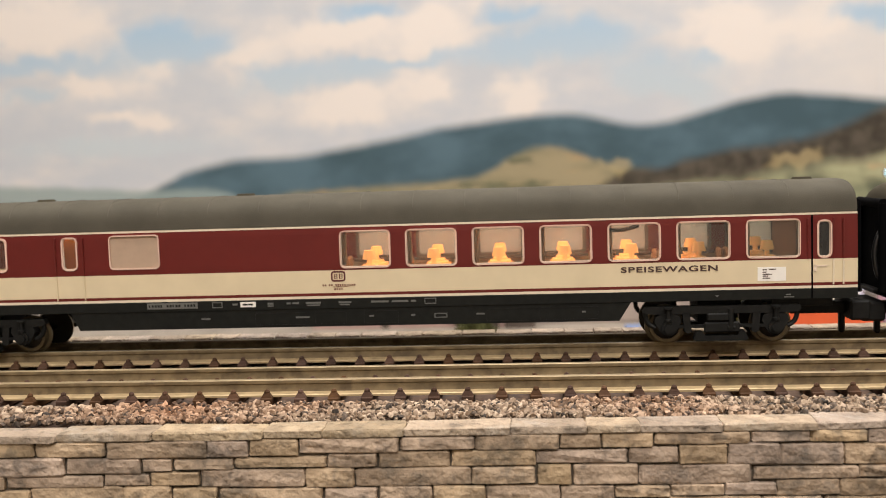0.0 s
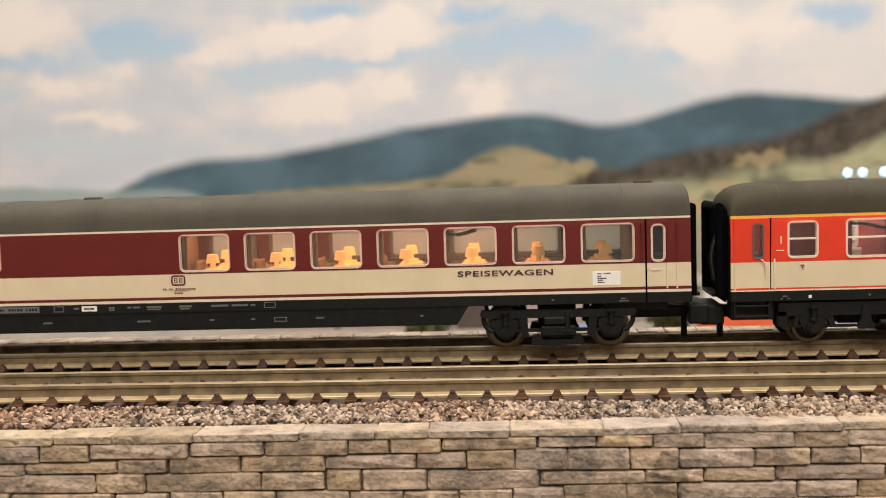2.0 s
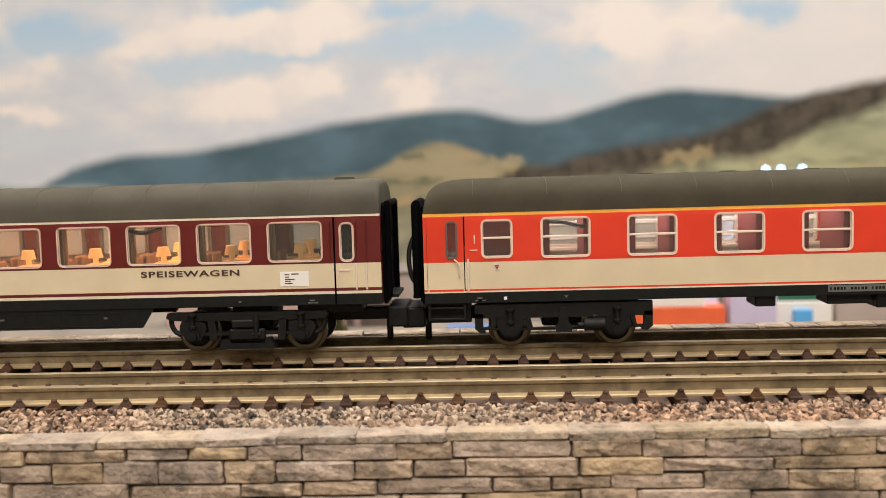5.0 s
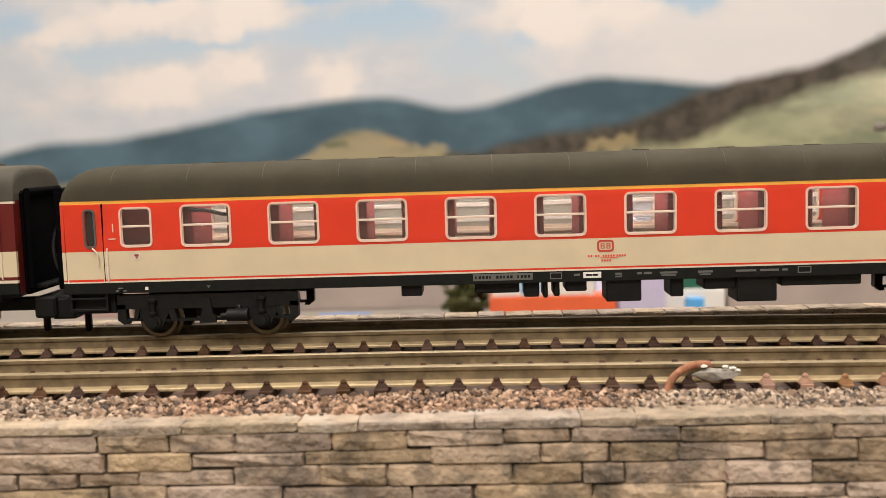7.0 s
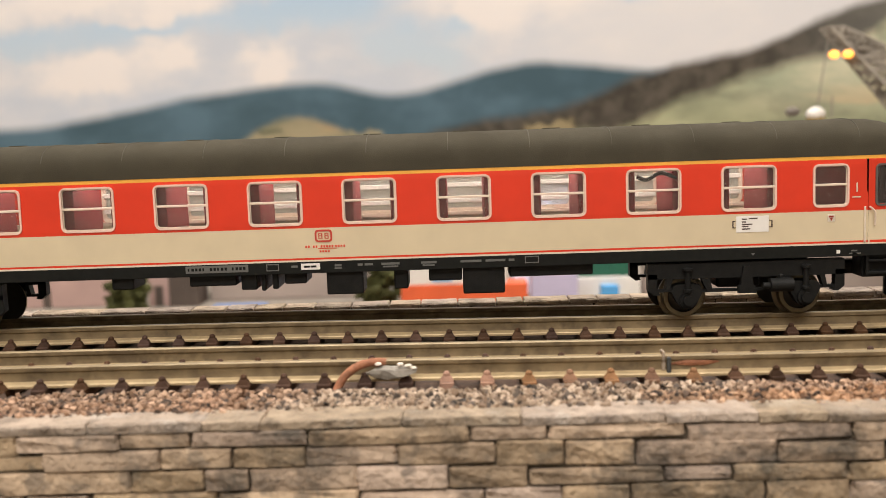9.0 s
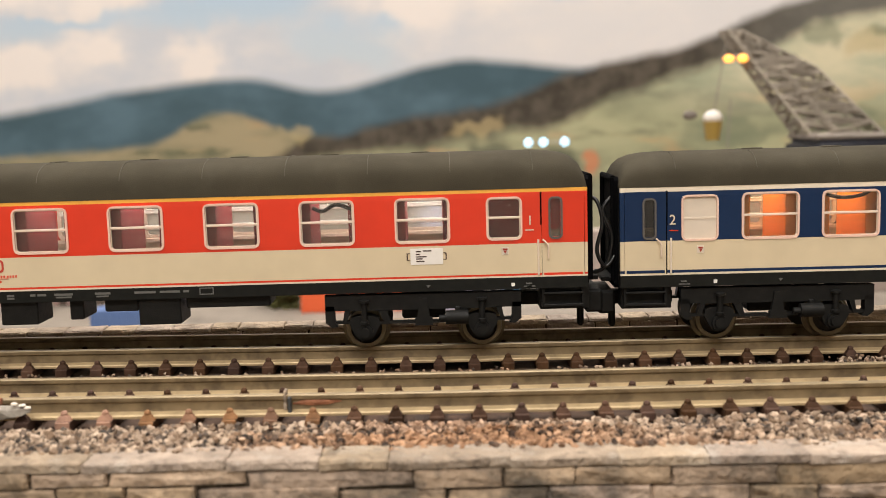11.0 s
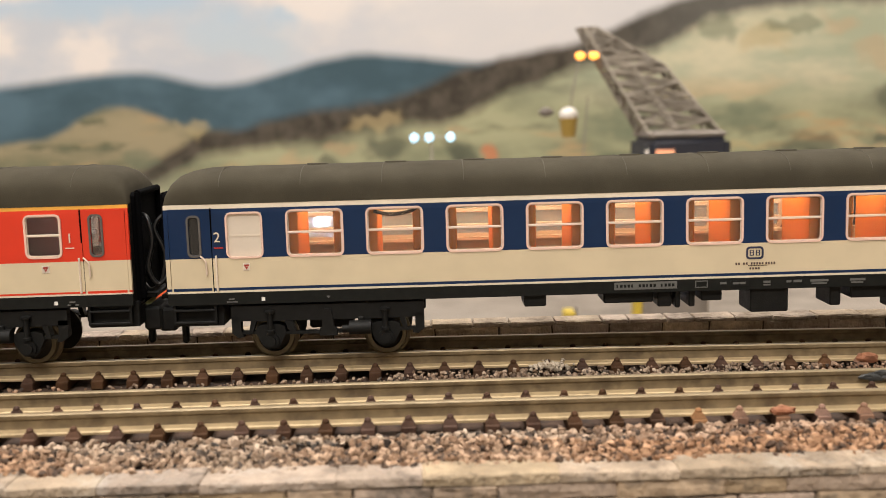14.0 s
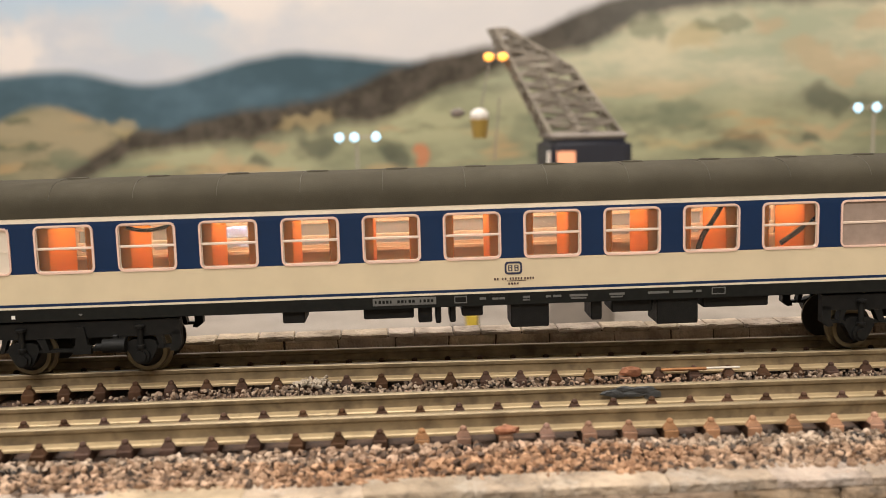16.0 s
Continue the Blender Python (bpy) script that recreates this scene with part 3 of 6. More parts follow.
def roof_shape(length, sharp=False, rise=5.35):
    """The arched roof with drawn-in ends; rows of the arch along the length."""
    bm = bmesh.new()
    arch = []
    for k in range(29):
        a = math.pi * k / 28
        c, s = math.cos(a), math.sin(a)
        arch.append((W / 2 - (W / 2 - 0.25) * math.copysign(abs(c) ** 0.62, c), 24.1 + rise * s ** 0.62))
    st = [(0.0, 0.10), (0.25, 0.42), (0.8, 0.66), (1.7, 0.82), (3.0, 0.92), (4.8, 0.98), (7.0, 1.0)] if not sharp else [(0.0, 0.70), (0.12, 0.86), (0.4, 0.95), (0.9, 0.99), (1.5, 1.0)]
    st += [(length - x, f) for x, f in reversed(st)]
    rows = []
    for x, f in st:
        rows.append([bm.verts.new((x, W / 2 + (p[0] - W / 2) * (0.965 + 0.035 * f), 24.1 + (p[1] - 24.1) * f)) for p in arch])
    for a, b in zip(rows, rows[1:]):
        for k in range(28):
            bm.faces.new((a[k], a[k + 1], b[k + 1], b[k]))
    for r in (rows[0], rows[-1]):
        bm.faces.new(r)
    bm.faces.new([r[0] for r in rows] + [r[-1] for r in reversed(rows)])
    return bm


def wheelset(bogie, x, y0, y1, dz):
    zc = RAILHEAD + 3.0 + dz
    for y, d in ((y0, 1), (y1, -1)):
        bm = bmesh.new()
        # tread, flange towards the middle, dished face with hub
        prof = [(0.0, 0.0), (0.9, 0.0), (0.9, -0.25), (2.3, 0.25), (2.3, -0.35), (2.85, -0.35), (3.0, 0.0), (3.02, 0.75), (3.5, 0.95), (3.5, 1.35), (1.0, 1.35), (0, 1.35)]
        n = 28
        rows = []
        for r, yy in prof[1:-1]:
            rows.append([bm.verts.new((x + r * math.cos(2 * math.pi * k / n), y + d * yy, zc + r * math.sin(2 * math.pi * k / n))) for k in range(n)])
        for a, b in zip(rows, rows[1:]):
            for k in range(n):
                bm.faces.new((a[k], a[(k + 1) % n], b[(k + 1) % n], b[k]))
        bm.faces.new(rows[0])
        bm.faces.new(rows[-1])
        for f in bm.faces:
            c = f.calc_center_median()
            rr = math.hypot(c.x - x, c.z - zc)
            f.material_index = 1 if rr > 2.55 else 0
        part("wheel", bm, (M_WHEEL, M_TYRE), bogie, "blackened wheel with a bright tread" if d > 0 else "", smooth=35)
    part("axle", cyl(bmesh.new(), (x, W / 2, zc), "y", 0.5, y1 - y0 - 1.0, 12), M_WHEEL, bogie)


def bogie(car, xc, wheelbase, style, dz=0.0):
    """style 'coil': long frame with drop boxes; 'leaf': shorter frame with busy springs (dining car)."""
    b = part("bogie", nb(xc - 3.2, xc + 3.2, 4.5, W - 4.5, 5.2, 9.4, b=0.3), M_UNDER, car, "black bogie with moulded springs and axle boxes")
    h = wheelbase / 2
    for y, d in ((0.5, 1), (W - 0.5, -1)):
        ya, yb = (y, y + 1.5 * d)
        lo, hi = min(ya, yb), max(ya, yb)
        e = h + (5.6 if style == "coil" else 4.0)
        front = lo - 0.45 if d > 0 else hi + 0.45
        fl, fh = min(front, y + 0.4 * d), max(front, y + 0.4 * d)
        bm = bmesh.new()
        if style == "coil":
            # straight beam, end plates that hang down, and a low tie bar
            prism(bm, [(xc + px, pz) for px, pz in ((-e, 9.5), (-e, 7.3), (-h - 2.3, 7.3), (-h - 1.8, 7.25), (h + 1.8, 7.25), (h + 2.3, 7.3), (e, 7.3), (e, 9.5))], lo, hi)
            for k in (-1, 1):
                prism(bm, [(xc + k * px, pz) for px, pz in ((e, 8.0), (e, 5.6), (e - 0.9, 4.9), (e - 1.7, 5.0), (e - 1.3, 5.9), (e - 1.3, 8.0))][::k], lo, hi)
                box(bm, min(xc + k * (e - 1.4), xc + k * (h + 1.2)), max(xc + k * (e - 1.4), xc + k * (h + 1.2)), lo + 0.3, hi - 0.3, 5.35, 5.75)
                box(bm, min(xc + k * (h - 1.2), xc + k * 1.2), max(xc + k * (h - 1.2), xc + k * 1.2), lo + 0.3, hi - 0.3, 5.2, 5.6)
                prism(bm, [(xc + k * px, pz) for px, pz in ((h - 2.0, 7.2), (h - 2.9, 5.3), (h - 3.7, 5.3), (h - 3.2, 7.2))][::k], lo, hi)
                prism(bm, [(xc + k * px, pz) for px, pz in ((h + 2.0, 7.4), (h + 2.7, 5.4), (h + 3.2, 5.4), (h + 2.8, 7.4))][::k], lo, hi)
        else:
            # lighter arched beam on end brackets bent down round the wheels
            prism(bm, [(xc + px, pz) for px, pz in ((-e, 8.9), (-e - 0.3, 8.2), (-e + 0.3, 7.7), (-h - 1.2, 7.6), (h + 1.2, 7.6), (e - 0.3, 7.7), (e + 0.3, 8.2), (e, 8.9))], lo, hi)
            for k in (-1, 1):
                tube(bm, spline([(xc + k * (e - 0.3), (lo + hi) / 2, 8.2), (xc + k * (e - 0.4), (lo + hi) / 2, 6.9), (xc + k * (e - 0.9), (lo + hi) / 2, 5.9), (xc + k * (e - 1.9), (lo + hi) / 2, 5.3)], 4), 0.42, 8)
                prism(bm, [(xc + k * px, pz) for px, pz in ((h - 2.4, 7.8), (h - 2.7, 4.6), (h - 3.3, 4.3), (h - 3.9, 4.6), (h - 3.6, 7.8))][::k], lo, hi)
                box(bm, min(xc + k * (h - 1.2), xc + k * 2.0), max(xc + k * (h - 1.2), xc + k * 2.0), lo + 0.2, hi - 0.4, 5.2, 5.7)
        part("side_frame", bm, M_UNDER, b)
        for sx in (-h, h):
            zc = RAILHEAD + 3.2 + dz
            bm = bmesh.new()
            # housing that widens upwards, round cover in front
            prism(bm, [(xc + sx + px, pz) for px, pz in ((-1.3, zc - 0.9), (-0.7, zc - 1.5), (0.7, zc - 1.5), (1.3, zc - 0.9), (2.2, zc + 0.8), (2.0, zc + 1.7), (1.2, zc + 2.0), (-1.2, zc + 2.0), (-2.0, zc + 1.7), (-2.2, zc + 0.8))], lo + 0.1, hi + 0.3)
            cyl(bm, (xc + sx, (fl + fh) / 2, zc - 0.25), "y", 1.15, fh - fl, 18)
            cyl(bm, (xc + sx, front - 0.2 * d, zc - 0.25), "y", 0.75, 0.5, 16)
            part("axle_box", bm, M_UNDER, b, smooth=35)
            bm = bmesh.new()
            turned = [(0.25, zc + 0.9), (0.62, zc + 0.95), (0.62, zc + 1.3), (0.42, zc + 1.4), (0.42, 8.4), (0.75, 8.5), (0.75, 8.8), (0.3, 8.9)]
            rows = [[bm.verts.new((xc + sx + rr * math.cos(q * math.pi / 6), front + 0.15 * d + rr * math.sin(q * math.pi / 6), zz)) for q in range(12)] for rr, zz in turned]
            for ra, rb_ in zip(rows, rows[1:]):
                for q in range(12):
                    bm.faces.new((ra[q], ra[(q + 1) % 12], rb_[(q + 1) % 12], rb_[q]))
            bm.faces.new(rows[0])
            bm.faces.new(rows[-1])
            part("spring", bm, M_UNDER, b, smooth=35)
        if style == "coil":
            bm = bmesh.new()
            cyl(bm, (xc + h - 3.6, front - 0.1 * d, 6.1), "x", 1.0, 3.2, 16)
            cyl(bm, (xc + h - 5.6, front - 0.1 * d, 6.0), "x", 0.5, 1.2, 12)
            box(bm, xc + h - 3.9, xc + h - 3.1, fl, fh, 6.8, 7.6, b=0.15)
            part("brake_cylinder", bm, M_UNDER, b, smooth=35)
            bm = bmesh.new()
            prism(bm, [(xc + px, pz) for px, pz in ((-0.5, 8.9), (-0.9, 6.2), (-1.2, 6.0), (-1.2, 5.0), (1.3, 5.0), (1.3, 6.0), (0.9, 6.2), (0.5, 8.9))], fl, fh)
            part("bolster_spring", bm, M_UNDER, b)
        else:
            bm = bmesh.new()
            box(bm, xc - 2.4, xc + 1.2, fl, fh, 6.4, 7.7, b=0.2)
            box(bm, xc - 2.9, xc + 3.0, fl + 0.2, fh, 4.4, 6.2, b=0.25)
            cyl(bm, (xc + 1.5, (fl + fh) / 2, 6.6), "z", 0.5, 3.6, 12)
            box(bm, xc + 0.8, xc + 2.2, fl, fh, 5.0, 5.6, b=0.15)
            part("bolster_spring", bm, M_UNDER, b, smooth=35)
            bm = bmesh.new()
            prism(bm, [(xc + px, pz) for px, pz in ((-4.2, 4.5), (-4.6, 3.3), (-4.2, 3.0), (4.0, 3.0), (4.4, 3.4), (3.7, 4.7), (3.0, 4.6), (2.6, 3.9), (-2.6, 3.9), (-3.2, 4.6))], lo, hi)
            part("spring_plank", bm, M_UNDER, b)
    for sx in (-h, h):
        wheelset(b, xc + sx, 3.45, W - 3.45, dz)
    return b


def bars(car, name, spots, z, h, m, y=-0.06, label=""):
    """Unreadable print as plain bars: spots (x, width)."""
    bm = bmesh.new()
    for x, w in spots:
        box(bm, x, x + w, y, y + 0.05, z, z + h)
    return part(name, bm, m, car, label)


def lettering(car, name, text, x, z, size, m, label="", width=None, y=-0.05, bold=0.0, gap=1.0):
    cu = bpy.data.curves.new(name, "FONT")
    cu.body, cu.size, cu.extrude, cu.resolution_u, cu.offset = text, size * MM, 0.03 * MM, 4, bold * MM
    cu.space_character = gap
    tmp = new(name + "_curve", cu)
    bpy.context.view_layer.update()
    me = bpy.data.meshes.new_from_object(tmp.evaluated_get(bpy.context.evaluated_depsgraph_get()))
    bpy.data.objects.remove(tmp)
    xs = [v.co.x for v in me.vertices]
    k = 1.0 if width is None else width * MM / (max(xs) - min(xs))
    me.transform(Matrix.Translation((x * MM, y * MM, z * MM)) @ Matrix.Rotation(radians(90), 4, "X") @ Matrix.Diagonal((k, 1, 1, 1)))
    me.materials.append(m)
    ob = new(name, me)
    ob.parent = car
    if label:
        tagged(ob, label)
    return ob


def emblem(car, x, z, m):
    """Plain rounded railway badge: a thick frame round two small rings."""
    bm = ring(bmesh.new(), round_rect(x - 1.25, x + 1.25, z - 0.9, z + 0.9, 0.5), round_rect(x - 0.98, x + 0.98, z - 0.63, z + 0.63, 0.3), -0.06, 0.0)
    for k in (-0.66, -0.22, 0.22, 0.66):
        box(bm, x + k - 0.07, x + k + 0.07, -0.06, 0.0, z - 0.4, z + 0.4)
    for h in (-0.4, 0.0, 0.32):
        for k in (-0.66, 0.22):
            box(bm, x + k, x + k + 0.4, -0.058, 0.0, z + h, z + h + 0.08)
    part("badge", bm, m, car, "small framed badge of plain shapes")


def running_number(car, x, z, m, label):
    """Unreadable stencilled characters as two rows of fine bars."""
    bm = bmesh.new()
    at = x - 2.75
    for n, gap in ((2, 0.32), (2, 0.32), (5, 0.12), (4, 0.0)):
        for _ in range(n):
            box(bm, at, at + 0.22, -0.06, -0.01, z + 0.04, z + 0.36)
            at += 0.39
        at += gap
    box(bm, x - 0.95, x + 1.75, -0.06, -0.01, z - 0.14, z - 0.06)
    for k in range(4):
        box(bm, x - 0.75 + k * 0.4, x - 0.5 + k * 0.4, -0.06, -0.01, z - 0.64, z - 0.36)
    part("running_number", bm, m, car, label)


def gangway(car, xe, d, deep=2.4):
    """Black rubber bellows on a coach end; d: +1 at the right end."""
    rr = deep * 0.4
    g = part("gangway", nb(min(xe, xe + d * deep * 0.4), max(xe, xe + d * deep * 0.4), 2.2, W - 2.2, 9.5, 25.6, b=0.5), M_RUBBER, car, "black gangway bellows")
    for y in (3.0, W - 3.0):
        bm = bmesh.new()
        cyl(bm, (xe + d * (deep - rr), y, 18.0), "z", rr, 15.0, 14)
        part("rubber_roll", bm, M_RUBBER, g, smooth=40)
    bm = bmesh.new()
    cyl(bm, (xe + d * (deep - rr), W / 2, 25.4), "y", rr, W - 6.0, 14)
    part("rubber_roll", bm, M_RUBBER, g, smooth=40)
    part("fall_plate", nb(min(xe, xe + d * 2.2), max(xe, xe + d * 2.2), 4.5, W - 4.5, 10.2, 10.8, b=0.1), M_UNDER, g)


def coupler(car, xe, d, dx=2.6):
    c = part("coupler", nb(min(xe - d * 9, xe + d * dx), max(xe - d * 9, xe + d * dx), W / 2 - 1.2, W / 2 + 1.2, 6.2, 8.2, b=0.2), M_UNDER, car, "black model coupler with a hanging hook")
    part("coupler_head", nb(min(xe + d * 0.2, xe + d * (dx + 0.6)), max(xe + d * 0.2, xe + d * (dx + 0.6)), W / 2 - 4.6, W / 2 + 4.6, 5.4, 8.8, b=0.35), M_UNDER, c)
    part("hook", nb(min(xe - d * 0.4, xe + d * 0.6), max(xe - d * 0.4, xe + d * 0.6), W / 2 - 0.6, W / 2 + 0.6, 2.6, 6.4, b=0.3), M_UNDER, c)


def door(car, x0, x1, wx0, wx1, lower, upper, zsplit, handle_right=True, dark=True, wz=(16.9, 22.9)):
    """An entrance door: recessed gap lines, a narrow window and a handle."""
    bm = bmesh.new()
    for a, b, mi in ((11.7, zsplit, 0), (zsplit, 23.5, 1)):
        cut = [(x0 + 0.06, wx0 + 0.3, a, b), (wx1 - 0.3, x1 - 0.06, a, b)]
        if mi == 0:
            cut = [(x0 + 0.06, x1 - 0.06, a, b)]
        else:
            cut += [(wx0 + 0.3, wx1 - 0.3, a, wz[0] + 0.3), (wx0 + 0.3, wx1 - 0.3, wz[1] - 0.3, b)]
        for c in cut:
            box(bm, c[0], c[1], 0.10, 0.55, c[2], c[3], mi=mi)
    d = part("door", bm, (lower, upper), car, "entrance door with a narrow window")
    window_unit_sub(d, wx0, wx1, *wz)
    hx = x1 - 0.9 if handle_right else x0 + 0.9
    bm = bmesh.new()
    tube(bm, spline([(hx - 0.8, -0.25, 16.9), (hx - 0.1, -0.35, 16.2), (hx, -0.3, 15.4), (hx, -0.2, 14.2)], 4), 0.13, 6)
    part("door_handle", bm, M_CHROME, d, "bent silver door handle", smooth=40)
    gx = x1 if handle_right else x0
    part("door_gap", nb(gx - 0.16, gx + 0.05, 0.06, 0.6, 11.6, 23.6), M_RUBBER, d)
    gr = gx + 0.5 if handle_right else gx - 0.5
    part("grab_rail", cyl(bmesh.new(), (gr, -0.15, 14.4), "z", 0.15, 5.0, 8), M_FROST, d, smooth=40)


def window_unit_sub(d, x0, x1, z0, z1):
    bm = ring(bmesh.new(), round_rect(x0, x1, z0, z1, 0.7), round_rect(x0 + 0.28, x1 - 0.28, z0 + 0.28, z1 - 0.28, 0.45), -0.06, 0.5)
    part("door_window_frame", bm, M_GREYFRAME, d, smooth=40)
    part("door_pane", nb(x0 + 0.25, x1 - 0.25, 0.28, 0.4, z0 + 0.25, z1 - 0.25), M_DGLASS, d)


def steps(car, x0, x1):
    bm = bmesh.new()
    box(bm, x0, x1, 0.1, 3.0, 10.0, 11.6, b=0.1)
    box(bm, x0 + 0.2, x1 - 0.2, 0.2, 2.6, 8.9, 9.25, b=0.08)
    box(bm, x0 + 0.2, x1 - 0.2, 0.3, 2.6, 7.1, 7.5, b=0.08)
    box(bm, x0, x0 + 0.4, 0.35, 2.6, 7.1, 10.2)
    box(bm, x1 - 0.4, x1, 0.35, 2.6, 7.1, 10.2)
    box(bm, x0 - 0.2, x1 + 0.8, 1.4, 5.0, 6.6, 10.2, b=0.1)
    part("entrance_steps", bm, M_UNDER, car, "black two-tread entrance steps")


def sheet_mark(car, x, z, brackets=True):
    """White label with unreadable print between two small brackets."""
    part("label_plate", nb(x - 2.3, x + 2.3, -0.06, 0.0, z - 1.15, z + 1.15, b=0.02), M_PRINT_W, car, "white notice with unreadable print")
    spots = [(x - 1.5, 0.7, 0.65), (x - 0.5, 1.2, 0.72), (x - 1.5, 0.6, 0.25), (x - 1.5, 1.5, -0.1), (x - 1.5, 0.9, -0.4), (x - 1.5, 1.2, -0.75)]
    bm = bmesh.new()
    for a, w, dz in spots:
        box(bm, a, a + w, -0.085, -0.055, z + dz, z + dz + 0.17)
    if brackets:
        for k in (-1, 1):
            box(bm, x + k * 2.75 - 0.08, x + k * 2.75 + 0.08, -0.07, 0, z - 0.5, z + 0.5)
            for dz in (-0.5, 0.42):
                box(bm, min(x + k * 2.75, x + k * 2.35), max(x + k * 2.75, x + k * 2.35), -0.07, 0, z + dz, z + dz + 0.1)
    part("notice_print", bm, M_PRINT_D, car)


M_REDMARK = mat("red_mark", (0.30, 0.03, 0.02), 0.5, bump=0)


def tee_mark(car, x, z):
    part("mark_plate", nb(x - 0.5, x + 0.5, -0.06, 0, z - 0.52, z + 0.52), M_FROST, car, "tiny white plate with a red mark")
    bm = bmesh.new()
    box(bm, x - 0.34, x + 0.34, -0.085, -0.055, z + 0.1, z + 0.34)
    prism(bm, [(x - 0.24, z + 0.04), (x, z - 0.4), (x + 0.24, z + 0.04)], -0.085, -0.055)
    part("red_mark", bm, M_REDMARK, car)


def sole_print(car, x0, plate=M_PRINT_W, ink=M_FRAME):
    """The row of small print on the black sole bar, as plain bars and frames."""
    z = 10.35
    bars(car, "stencil_panel", [(x0, 9.0)], z, 1.05, M_PRINT_G)
    bars(car, "stencil_marks", [(x0 + 0.3 + k * 0.53, 0.36 if k % 4 else 0.24) for k in range(16) if k not in (5, 11)], z + 0.32, 0.42, M_FRAME, y=-0.085)
    for a, b in ((11.6, 13.4), (48.6, 50.6)):
        part("stencil_frame", ring(bmesh.new(), round_rect(x0 + a, x0 + b, z, z + 1.0, 0.05, 1), round_rect(x0 + a + 0.13, x0 + b - 0.13, z + 0.13, z + 0.87, 0.03, 1), -0.06, 0), M_PRINT_G, car)
    bars(car, "stencil_plate", [(x0 + 16.6, 2.7)], z + 0.05, 0.9, plate)
    bars(car, "stencil_plate_print", [(x0 + 17.0, 0.9), (x0 + 18.0, 0.8)], z + 0.35, 0.3, ink, y=-0.085)
    bars(car, "stencil_text", [(x0 + 15.2, 0.9), (x0 + 21.4, 1.0), (x0 + 24.7, 0.7), (x0 + 25.7, 1.2), (x0 + 28.1, 2.6), (x0 + 33.8, 2.2), (x0 + 39.4, 3.0), (x0 + 43.0, 2.8), (x0 + 46.3, 0.8)], z + 0.4, 0.32, M_PRINT_G)
    bars(car, "stencil_text", [(x0 + 28.3, 2.2), (x0 + 34.0, 1.7), (x0 + 21.4, 1.0)], z + 0.05, 0.22, M_PRINT_G)


def end_marks(car, square, text, wedge):
    """Tiny white marks on the sole bar above a bogie: a square, two lines of print and a small wedge."""
    if square:
        bars(car, "white_mark", [(square, 0.5)], 10.3, 0.5, M_PRINT_W)
    bars(car, "stencil_text", [(text, 1.6), (text + 0.4, 0.7)], 10.15, 0.2, M_PRINT_G)
    bars(car, "stencil_text", [(text + 0.3, 0.8)], 10.55, 0.2, M_PRINT_G)
    part("wedge_mark", prism(bmesh.new(), [(wedge - 0.3, 10.75), (wedge, 10.4), (wedge + 0.3, 10.75)], -0.06, 0.0), M_PRINT_G, car)


def coach_shell(name, label, length, at, rz, rise, sx, bands, mats, wins, far_wins, roof_sharp=False, arch=5.35):
    car = empty(name, *at, rz, -math.degrees(rise), sx)
    tagged(car, label, "railway coach", "coaches of the train")
    holes = [(a + 0.2, b - 0.2, c + 0.2, d - 0.2) for a, b, c, d in wins]
    o = part("body_side", side_panel(bands, holes, length, 0.0), mats, car)
    so = o.modifiers.new("thick", "SOLIDIFY")
    so.thickness, so.offset = 0.6 * MM, -1
    fholes = [(a + 0.2, b - 0.2, c + 0.2, d - 0.2) for a, b, c, d in far_wins]
    o = part("body_side", side_panel(bands, fholes, length, W), mats, car)
    so = o.modifiers.new("thick", "SOLIDIFY")
    so.thickness, so.offset = 0.6 * MM, 1
    for a, b, c, d in far_wins:
        bm = ring(bmesh.new(), round_rect(a, b, c, d, 0.9), round_rect(a + 0.6, b - 0.6, c + 0.6, d - 0.6, 0.5), W - 0.75, W + 0.1)
        fw_ = part("far_window", bm, M_GREYFRAME if roof_sharp else M_CHROME, car, smooth=40)
        part("pane", nb(a + 0.4, b - 0.4, W - 0.3, W - 0.2, c + 0.4, d - 0.4), M_FARGLASS, fw_)
        for zm in () if roof_sharp else (c + 1.75, c + 4.25):
            part("cross_bar", nb(a + 0.3, b - 0.3, W - 0.95, W - 0.35, zm - 0.36, zm + 0.36, b=0.1), M_PRINT_W, fw_)
        part("sill", nb(a - 0.4, b + 0.4, W - 1.4, W - 0.7, c - 0.5, c + 0.1, b=0.08), M_GREYFRAME if roof_sharp else M_CHROME, fw_)
    for x in (0.35, length - 0.35):
        part("end_wall", nb(x - 0.35, x + 0.35, 0.65, W - 0.65, 9.9, 24.2), M_UNDER if not roof_sharp else mats[1], car)
    part("roof", roof_shape(length, roof_sharp, arch), M_ROOF_GREY_LIT if roof_sharp else M_ROOF, car, "dark grey arched roof with faint panel joints", smooth=45)
    part("floor_pan", nb(0.7, length - 0.7, 0.65, W - 0.65, 10.2, 11.2), M_FLOOR_IN, car)
    bm = bmesh.new()
    box(bm, 0.4, length - 0.4, 0.05, 0.7, 9.85, 11.55, b=0.06)
    part("sole_bar", bm, M_FRAME, car)
    part("sole_bar", nb(0.4, length - 0.4, W - 0.7, W - 0.05, 9.85, 11.55, b=0.06), M_FRAME, car)
    return car


def roof_ribs(car, xs, arch=5.35):
    for x in xs:
        bm = bmesh.new()
        pts = []
        for k in range(3, 26):
            a = math.pi * k / 28
            c, s = math.cos(a), math.sin(a)
            pts.append((x, W / 2 - (W / 2 - 0.22) * math.copysign(abs(c) ** 0.62, c), 24.1 + (arch + 0.03) * s ** 0.62))
        tube(bm, pts, 0.05, 5)
        part("roof_joint", bm, M_ROOFJOINT, car)


